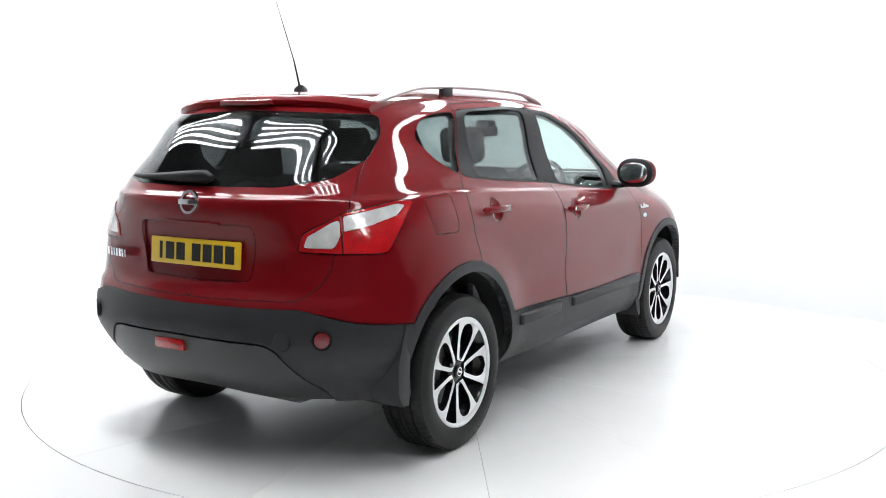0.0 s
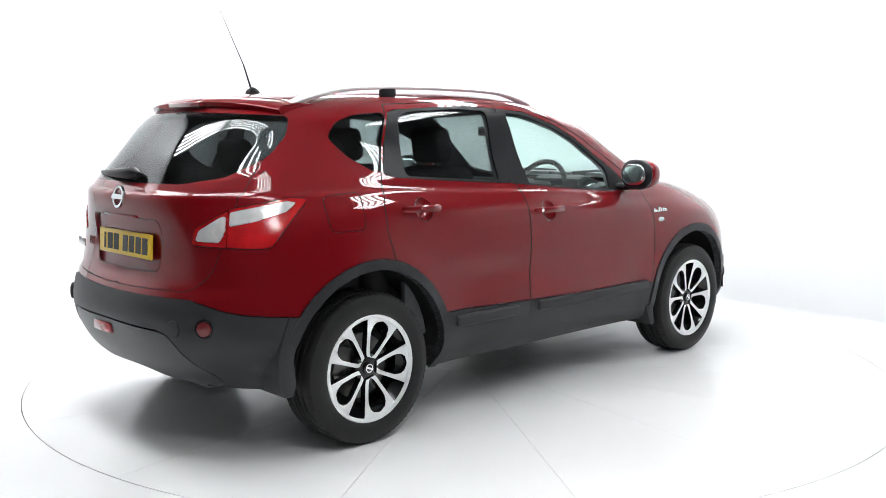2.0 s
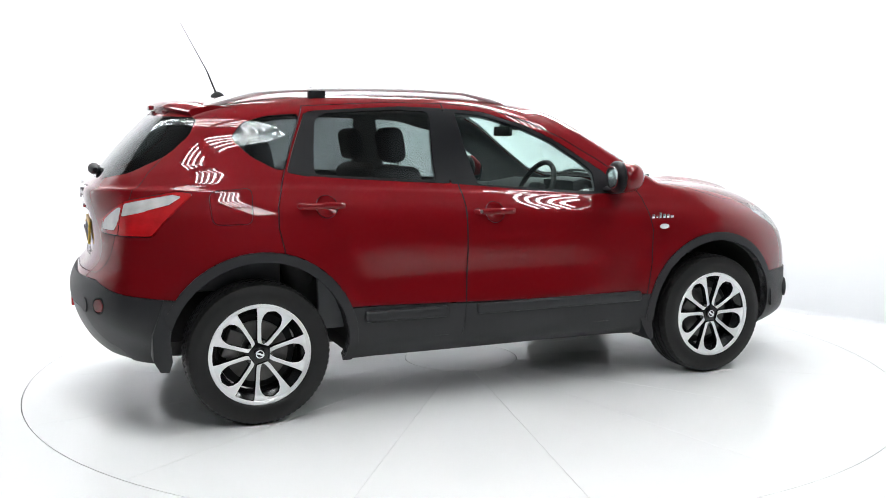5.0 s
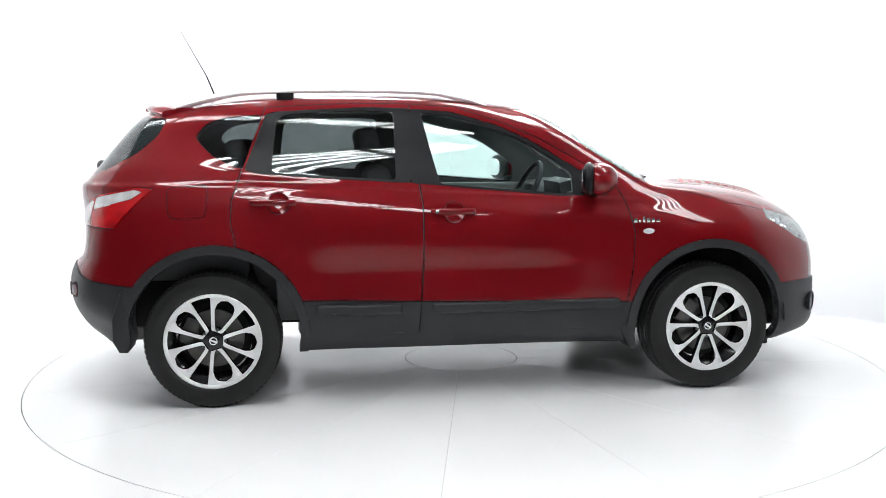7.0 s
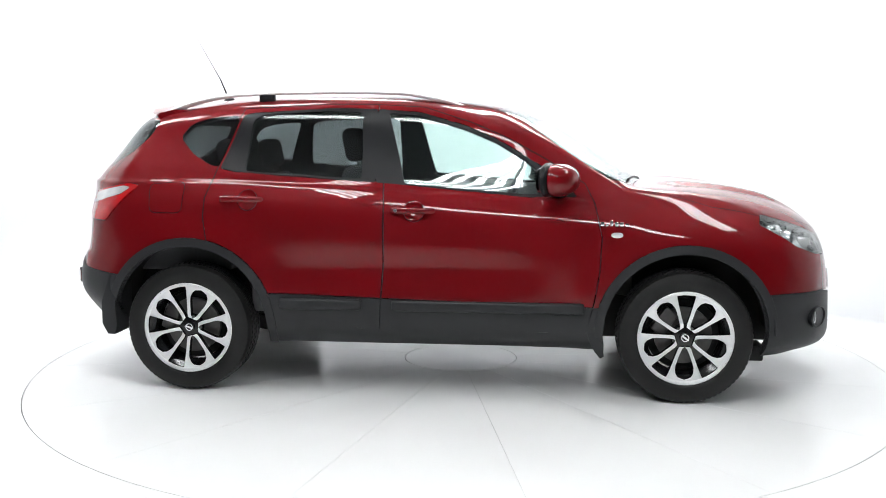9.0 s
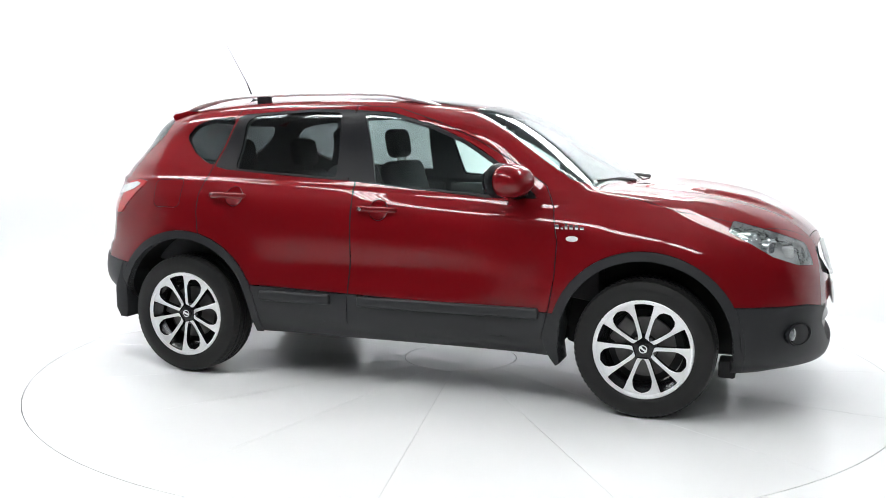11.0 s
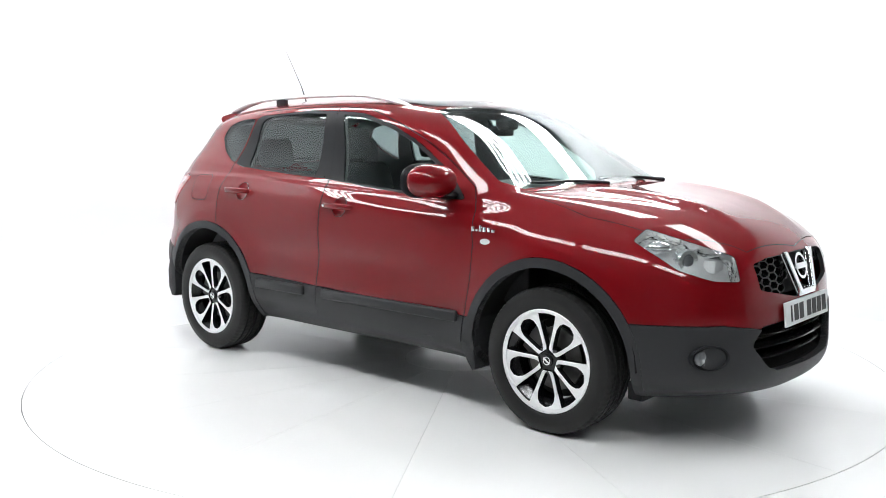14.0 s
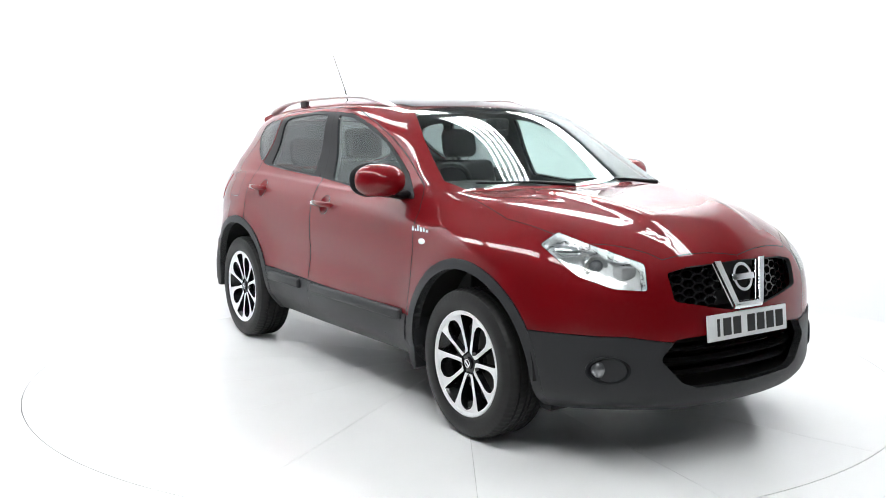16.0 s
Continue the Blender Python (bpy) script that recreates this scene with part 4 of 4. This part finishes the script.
def build_plates():
    for name, x, z, mat, sgn, label in (("rear_plate", -2.03, .878, YELLOW_PLATE, -1, "yellow number plate with black bars"), ("front_plate", 2.178, .566, WHITE_PLATE, 1, "white number plate with black bars")):
        bm = bmesh.new()
        box(bm, -.006, -.26, -.0555, .006, .26, .0555, .004)
        tilt = 4 if sgn < 0 else -6
        m = pose(x, 0, z, 0, tilt, 0)
        bmesh.ops.transform(bm, matrix=m, verts=bm.verts)
        pl = part(name, bm, mat, tailgate if sgn < 0 else car, label)
        y = .205 if sgn < 0 else -.205
        for w, gap in PLATE_BARS:
            bm = bmesh.new()
            y1 = y + (w if sgn > 0 else -w)
            box(bm, sgn * .005, min(y, y1), -.0365, sgn * .0075, max(y, y1), .0365)
            bmesh.ops.transform(bm, matrix=m, verts=bm.verts)
            part("plate_bar", bm, INK, pl, smooth=False)
            y = y1 + (gap if sgn > 0 else -gap)
        for yy in (-.235, .235):
            bm = bmesh.new()
            lathe(bm, [(0, 0), (.005, 0), (.005, .003), (0, .004)], 10, "x")
            bmesh.ops.transform(bm, matrix=m @ pose(sgn * .005, yy, .02 if sgn < 0 else 0, 0, 0, 0 if sgn > 0 else 180), verts=bm.verts)
            part("plate_screw", bm, mat, pl)


def ring_badge(bm, r, w, d, n=32):
    lathe(bm, [(r - w, 0), (r - w, d), (r, d), (r, 0)], n, "x", closed=True)
    box(bm, 0, -r * 1.12, -r * .22, d * 1.3, r * 1.12, r * .22, .002)


def build_nose():
    # black box behind the openings
    for z0, z1, half, x in ((.61, .84, .44, 2.0), (.29, .56, .50, 2.03)):
        bm = bmesh.new()
        box(bm, x - .16, -half, z0, x - .14, half, z1, .01)
        box(bm, x - .15, -half, z1 - .01, x + .02, half, z1 + .01)
        box(bm, x - .15, -half + .08, z0 - .01, x + (.095 if z0 < .5 else .02), half - .08, z0 + .02)
        part("grille_back", bm, MATT_BLACK, car, "black recess behind the grille")
    # honeycomb on both sides of the badge
    for s in (-1, 1):
        grille = None
        for i in range(7):
            for j in range(5):
                y, z = .125 + .052 * i, .655 + .037 * j + (.0185 if i % 2 else 0)
                if y > .40 or z > .815 or z < .645 + max(0, (.26 - y)) * .05 or (y < .17 and z < .70):
                    continue
                bm = bmesh.new()
                pts = [(y + .036 * math.cos(math.pi * k / 3), z + .0225 * math.sin(math.pi * k / 3)) for k in range(6)]
                ins = [(y + .029 * math.cos(math.pi * k / 3), z + .017 * math.sin(math.pi * k / 3)) for k in range(6)]
                x = lambda yy: 2.125 - .26 * yy ** 2 - .10 * max(0, yy - .2)
                dz = lambda zz: -.22 * (zz - .7)
                o = [bm.verts.new((x(a) + dz(b), a * s, b)) for a, b in pts]
                q = [bm.verts.new((x(a) + dz(b), a * s, b)) for a, b in ins]
                ob = [bm.verts.new((v.co.x - .03, v.co.y, v.co.z)) for v in o]
                qb = [bm.verts.new((v.co.x - .03, v.co.y, v.co.z)) for v in q]
                for k in range(6):
                    m = (k + 1) % 6
                    bm.faces.new((o[k], o[m], q[m], q[k]))
                    bm.faces.new((q[k], q[m], qb[m], qb[k]))
                    bm.faces.new((o[k], o[m], ob[m], ob[k]))
                cell = part("grille_cell", bm, RIM_BLACK, car if grille is None else grille, smooth=False)
                if grille is None:
                    grille = cell
                    grille.name = "upper_grille"
                    grille["label"] = "gloss black honeycomb grille"
    # chrome V and badge
    bm = bmesh.new()
    for s in (-1, 1):
        top, low = Vector((2.105, s * .15, .832)), Vector((2.165, s * .085, .645))
        for a, b in ((top, low),):
            d = (b - a)
            w = Vector((0, s * .024, 0))
            f = Vector((.022, 0, .004))
            q = [a - w, a + w * .6, b + w * .3, b - w]
            v0 = [bm.verts.new(p) for p in q]
            v1 = [bm.verts.new(p + f) for p in q]
            bm.faces.new(v0)
            bm.faces.new(v1)
            for k in range(4):
                bm.faces.new((v0[k], v0[(k + 1) % 4], v1[(k + 1) % 4], v1[k]))
    box(bm, 2.155, -.09, .632, 2.186, .09, .662, .006)
    bmesh.ops.bevel(bm, geom=[e for e in bm.edges if e.calc_length() > .03], offset=.003, segments=2, affect="EDGES")
    v = part("chrome_v", bm, CHROME, car, "chrome V-shaped grille trim")
    bm = bmesh.new()
    ring_badge(bm, .062, .013, .016)
    bmesh.ops.transform(bm, matrix=pose(2.128, 0, .757, 0, -16, 0), verts=bm.verts)
    part("front_emblem", bm, CHROME, car, "plain chrome ring emblem with a bar")
    bm = bmesh.new()
    box(bm, 2.06, -.12, .64, 2.10, .12, .83, .01)
    part("emblem_back", bm, MATT_BLACK, car)
    # slats of the lower intake
    for z, x in ((.478, 2.155), (.43, 2.16), (.378, 2.15)):
        bm = bmesh.new()
        rows = []
        for k in range(15):
            y = -.44 + .88 * k / 14
            xx = x - .28 * y * y - .3 * max(0, abs(y) - .3)
            rows.append([bm.verts.new((xx + a, y, z + b)) for a, b in ((0, -.004), (.012, .001), (0, .008), (-.07, .014), (-.07, .0))])
        for p, q in zip(rows, rows[1:]):
            for i in range(5):
                bm.faces.new((p[i], p[(i + 1) % 5], q[(i + 1) % 5], q[i]))
        part("intake_slat", bm, RIM_BLACK, car, "gloss black intake slat")
    # fog lamps in oval rings
    for s in (-1, 1):
        m = pose(2.013, s * .659, .418, 0, 0, s * 37)
        bm = bmesh.new()
        lathe(bm, [(.088, -.03), (.092, .012), (.083, .016), (.078, .008), (.070, .004), (0, .003)], 36, "x")
        bmesh.ops.transform(bm, matrix=m @ Matrix.Diagonal((1, 1.0, .62, 1)), verts=bm.verts)
        fog = part("fog_lamp", bm, GLOSS_BLACK, car, "round fog lamp in an oval black recess")
        bm = bmesh.new()
        lathe(bm, [(.036, -.03), (.036, .0), (.03, .008), (.016, .012), (0, .013)], 24, "x")
        bmesh.ops.transform(bm, matrix=m @ pose(.0, s * .032, 0, 0, 0, -s * 20), verts=bm.verts)
        part("fog_lens", bm, FOG_GLASS, fog, "clear fog lamp lens")


build_plates()
build_nose()


# ---- tail details ----
def build_tail():
    bm = bmesh.new()
    ring_badge(bm, .05, .011, .012)
    bmesh.ops.transform(bm, matrix=pose(-2.045, 0, 1.086, 0, -10, 180), verts=bm.verts)
    part("rear_emblem", bm, CHROME, tailgate, "plain chrome ring emblem with a bar")
    y = .58
    for w in (.018, .016, .012, .016, .018, .016, .006):
        bm = bmesh.new()
        box(bm, -.004, -w / 2, -.018, .004, w / 2, .018, .002)
        bmesh.ops.transform(bm, matrix=pose(-1.995 - .25 * (.6 - y), y, .845, 0, 0, -18), verts=bm.verts)
        part("name_bar", bm, CHROME, tailgate, "chrome bar of the model script")
        y -= .026
    bm = bmesh.new()
    box(bm, -2.052, -.16, 1.0, -2.03, .16, 1.012, .004)
    part("tailgate_grip", bm, PAINT, tailgate)
    # wiper
    bm = bmesh.new()
    tube(bm, [(-1.985, -.07, 1.185), (-1.99, -.03, 1.19), (-1.985, .1, 1.188), (-1.972, .25, 1.184), (-1.942, .40, 1.182), (-1.905, .50, 1.182)], [.012, .03, .024, .017, .011, .006], 10)
    part("rear_wiper", bm, GLOSS_BLACK, tailgate, "black rear wiper")
    # bumper reflectors
    for s in (-1, 1):
        m = pose(-2.017, s * .660, .578, 0, 0, 180 - s * 36)
        bm = bmesh.new()
        lathe(bm, [(0, .006), (.03, .004), (.033, 0), (.033, -.02)], 28, "x")
        bmesh.ops.transform(bm, matrix=m, verts=bm.verts)
        r = part("reflector", bm, LAMP_MAROON, car, "round red bumper reflector")
        bm = bmesh.new()
        lathe(bm, [(.034, .0), (.036, .003), (.041, .001), (.043, -.02)], 28, "x")
        bmesh.ops.transform(bm, matrix=m, verts=bm.verts)
        part("reflector_rim", bm, GLOSS_BLACK, r)
    # towing eye cover
    bm = bmesh.new()
    lathe(bm, [(0, .004), (.034, .003), (.036, 0), (.036, -.02)], 28, "x")
    bmesh.ops.transform(bm, matrix=pose(-2.074, -.505, .563, 0, 0, 180 + 16), verts=bm.verts)
    part("towing_cover", bm, BLACK_PLASTIC, car, "round black towing eye cover")
    bm = bmesh.new()
    box(bm, -2.130, -.02, .478, -2.09, .15, .525, .008)
    part("rear_fog_light", bm, LAMP_RED, car, "red rear fog light")


build_tail()


# ---- side details ----
def build_side():
    for s in (-1, 1):
        def piece(name, bm, mat, label="", parent=car):
            if s > 0:
                for v in bm.verts:
                    v.co.y *= -1
                    if "mirror" in name:
                        v.co.x -= .09
            return part(name, bm, mat, parent, label)
        # handles
        for x, z in ((-1.005, 1.027), (-.09, .974)):
            bm = bmesh.new()
            st = [(x - .118, -.862, z, .004, .006), (x - .112, -.872, z, .008, .014), (x - .09, -.884, z, .009, .016), (x, -.89, z, .009, .016), (x + .09, -.884, z - .001, .009, .016), (x + .112, -.872, z - .002, .008, .014), (x + .118, -.862, z - .002, .004, .006)]
            sweep(bm, st, 14)
            handle = piece("door_handle", bm, PAINT, "red door handle")
            if x > -.5:
                bm = bmesh.new()
                lathe(bm, [(0, .0015), (.008, .0015), (.0095, 0)], 16, "y")
                bmesh.ops.transform(bm, matrix=pose(x - .088, -.8935, z) @ Matrix.Diagonal((1, -1, 1, 1)), verts=bm.verts)
                piece("key_cylinder", bm, CHROME, "chrome key cylinder", handle)
        # rub strips
        for x0, x1 in ((-.80, -.36), (-.20, .80)):
            bm = bmesh.new()
            box(bm, x0, -.906, .447, x1, -.87, .503, .013, segments=3)
            piece("rub_strip", bm, BLACK_PLASTIC, "black rubbing strip")
        # side lamp and badge bars
        bm = bmesh.new()
        vs = bmesh.ops.create_uvsphere(bm, u_segments=20, v_segments=10, radius=1)["verts"]
        bmesh.ops.transform(bm, matrix=pose(.96, -.868, .854) @ Matrix.Diagonal((.034, .008, .016, 1)), verts=vs)
        lamp = piece("side_repeater", bm, LAMP_WHITE, "oval clear side indicator")
        x = .875 if s < 0 else .875
        for w, h in ((.018, .022), (.012, .012), (.014, .030), (.018, .022), (.016, .022), (.02, .014)):
            bm = bmesh.new()
            box(bm, x, -.872, .902, x + w, -.862, .902 + h, .002)
            piece("badge_bar", bm, CHROME, "chrome bar of the trim badge")
            x += w + .009
        # mirror
        bm = bmesh.new()
        vs = bmesh.ops.create_uvsphere(bm, u_segments=28, v_segments=16, radius=1)["verts"]
        for v in vs:
            x, y, z = v.co
            k = .62 if x < 0 else 1.0
            v.co = Vector((.607 + .105 * x * k, -.925 + .12 * math.copysign(abs(y) ** .8, y), 1.137 + .083 * math.copysign(abs(z) ** .85, z)))
            v.co.x += .25 * (v.co.y + .925) + .05
            if v.co.x < .60 + .25 * (v.co.y + .925):
                v.co.x = .60 + .25 * (v.co.y + .925)
        mirror = piece("wing_mirror", bm, PAINT, "red wing mirror with black base")
        bm = bmesh.new()
        vs = bmesh.ops.create_uvsphere(bm, u_segments=28, v_segments=12, radius=1)["verts"]
        for v in vs:
            x, y, z = v.co
            v.co = Vector((.606 + .036 * x, -.925 + .124 * math.copysign(abs(y) ** .8, y), 1.137 + .087 * math.copysign(abs(z) ** .85, z)))
            v.co.x += .25 * (v.co.y + .925)
        piece("mirror_frame", bm, GLOSS_BLACK, "", mirror)
        bm = bmesh.new()
        vs = bmesh.ops.create_uvsphere(bm, u_segments=28, v_segments=12, radius=1)["verts"]
        for v in vs:
            x, y, z = v.co
            v.co = Vector((.569 + .006 * x, -.928 + .095 * math.copysign(abs(y) ** .8, y), 1.138 + .06 * math.copysign(abs(z) ** .85, z)))
            v.co.x += .25 * (v.co.y + .925)
        piece("mirror_glass", bm, CHROME, "silvered mirror glass", mirror)
        bm = bmesh.new()
        sweep_y = [(.66, -.77, 1.062, .05, .022), (.665, -.82, 1.06, .045, .02), (.66, -.87, 1.066, .045, .018), (.65, -.94, 1.07, .05, .015)]
        rings = []
        for x, y, z, w, h in sweep_y:
            rings.append([bm.verts.new((x + w * math.cos(2 * math.pi * k / 12), y, z + h * math.sin(2 * math.pi * k / 12))) for k in range(12)])
        for p, q in zip(rings, rings[1:]):
            for k in range(12):
                bm.faces.new((p[k], p[(k + 1) % 12], q[(k + 1) % 12], q[k]))
        bm.faces.new(rings[0])
        bm.faces.new(rings[-1])
        piece("mirror_arm", bm, GLOSS_BLACK, "black mirror arm", mirror)
    # front wipers
    for y0, y1, x0 in ((-.05, -.60, 1.06), (.55, .02, 1.05)):
        bm = bmesh.new()
        tube(bm, [(1.135, y0, 1.108), (1.095, y0 + (y1 - y0) * .4, 1.128), (1.03, y1, 1.13)], [.012, .008, .006], 8)
        w = part("front_wiper", bm, GLOSS_BLACK, car, "black windscreen wiper")
    bm = bmesh.new()
    rows = []
    for k in range(21):
        y = -.66 + 1.32 * k / 20
        x = 1.165 - .12 * abs(y / .66) ** 2.6
        rows.append([bm.verts.new((x + a, y, z)) for a, z in ((-.05, 1.085), (-.02, 1.092), (.015, 1.09), (.03, 1.075))])
    for p, q in zip(rows, rows[1:]):
        for i in range(3):
            bm.faces.new((p[i], p[i + 1], q[i + 1], q[i]))
    part("cowl", bm, GLOSS_BLACK, car, "black scuttle panel below the windscreen")


build_side()


# ---- cabin ----
def build_cabin():
    def seat(y, x, name, w, back_top, head=True):
        bm = bmesh.new()
        box(bm, x - .05, y - w, .48, x + .50, y + w, .66, .06, segments=3)
        s = part(name, bm, FABRIC, car, "charcoal fabric seat")
        bm = bmesh.new()
        box(bm, -.07, -w, 0, .07, w, back_top, .055, pose(x, y, .56, 0, -17, 0), segments=3)
        part("backrest", bm, FABRIC, s)
        return s
    def headrest(x, y, z, w, s):
        bm = bmesh.new()
        box(bm, -.05, -w, 0, .05, w, .19, .045, pose(x, y, z, 0, -10, 0), segments=4)
        part("headrest", bm, FABRIC, s)
        for d in (-.06, .06):
            bm = bmesh.new()
            tube(bm, [(x + .02, y + d, z - .1), (x, y + d, z + .05)], .006, 6)
            part("headrest_post", bm, STEEL, s)
    for y in (-.37, .37):
        s = seat(y, -.28, "front_seat", .25, .66)
        headrest(-.47, y, 1.215, .125, s)
    s = seat(0, -1.02, "rear_bench", .62, .58)
    for y in (-.40, .40):
        headrest(-1.19, y, 1.15, .13, s)
    bm = bmesh.new()
    prism(bm, [(1.06, 1.06), (.78, 1.075), (.60, 1.05), (.54, .99), (.60, .80), (.75, .55), (1.06, .5)], 1.30, pose(0, -.65, 0), bevel=.02)
    dash = part("dashboard", bm, DASH, car, "black dashboard")
    bm = bmesh.new()
    prism(bm, [(.80, 1.07), (.62, 1.12), (.55, 1.10), (.56, 1.0), (.78, 1.0)], .36, pose(0, -.55, 0), bevel=.02)
    part("instrument_hood", bm, DASH, dash)
    bm = bmesh.new()
    n, k2 = 36, 10
    rings = []
    for k in range(n):
        a = 2 * math.pi * k / n
        rings.append([bm.verts.new(((.185 + .016 * math.cos(b)) * math.cos(a), (.185 + .016 * math.cos(b)) * math.sin(a), .016 * math.sin(b))) for b in [2 * math.pi * j / k2 for j in range(k2)]])
    for k in range(n):
        for j in range(k2):
            bm.faces.new((rings[k][j], rings[(k + 1) % n][j], rings[(k + 1) % n][(j + 1) % k2], rings[k][(j + 1) % k2]))
    m = pose(.40, -.37, 1.035, 0, -65, 0)
    bmesh.ops.transform(bm, matrix=m, verts=bm.verts)
    sw = part("steering_wheel", bm, DASH, car, "black leather steering wheel")
    bm = bmesh.new()
    box(bm, -.06, -.07, -.03, .06, .07, .02, .02)
    box(bm, -.02, -.18, -.012, .02, .18, .008, .004)
    box(bm, -.18, -.02, -.012, 0, .02, .008, .004)
    bmesh.ops.transform(bm, matrix=m, verts=bm.verts)
    part("wheel_boss", bm, DASH, sw)
    bm = bmesh.new()
    tube(bm, [(.41, -.37, 1.02), (.62, -.37, .96)], .03, 10)
    part("steering_column", bm, DASH, sw)
    bm = bmesh.new()
    box(bm, .36, -.11, 1.355, .39, .11, 1.415, .012)
    im = part("rear_view_mirror", bm, DASH, car, "black rear-view mirror")
    bm = bmesh.new()
    box(bm, .37, -.05, 1.39, .47, .05, 1.455, .015)
    part("mirror_mount", bm, DASH, im)
    bm = bmesh.new()
    box(bm, -1.95, -.60, .60, -1.15, .60, .98, .03)
    part("luggage_floor", bm, LINING, car, "dark grey luggage cover")
    bm = bmesh.new()
    box(bm, -.2, -.11, .4, .7, .11, .68, .03)
    part("centre_console", bm, DASH, car)
    # inner door cards
    for s in (-1, 1):
        for x0, x1 in ((-1.0, -.28), (-.24, .70)):
            bm = bmesh.new()
            box(bm, x0, min(s * .74, s * .70), .40, x1, max(s * .74, s * .70), 1.04, .015)
            part("door_card", bm, LINING, car, "dark grey inner door panel")


build_cabin()


def motions():
    steps = [0.0, 4.0, 8.0, 12.0, 16.0]
    angle = lambda t: TURN_START + TURN_SPEED * t
    walk(turntable, [(t, pose(0, TABLE_Y, 0, 0, 0, angle(t))) for t in steps])
    walk(car, [(t, pose(0, 0, 0, 0, 0, angle(t)) @ pose(CAR_X, CAR_Y, CAR_Z)) for t in steps])


motions()
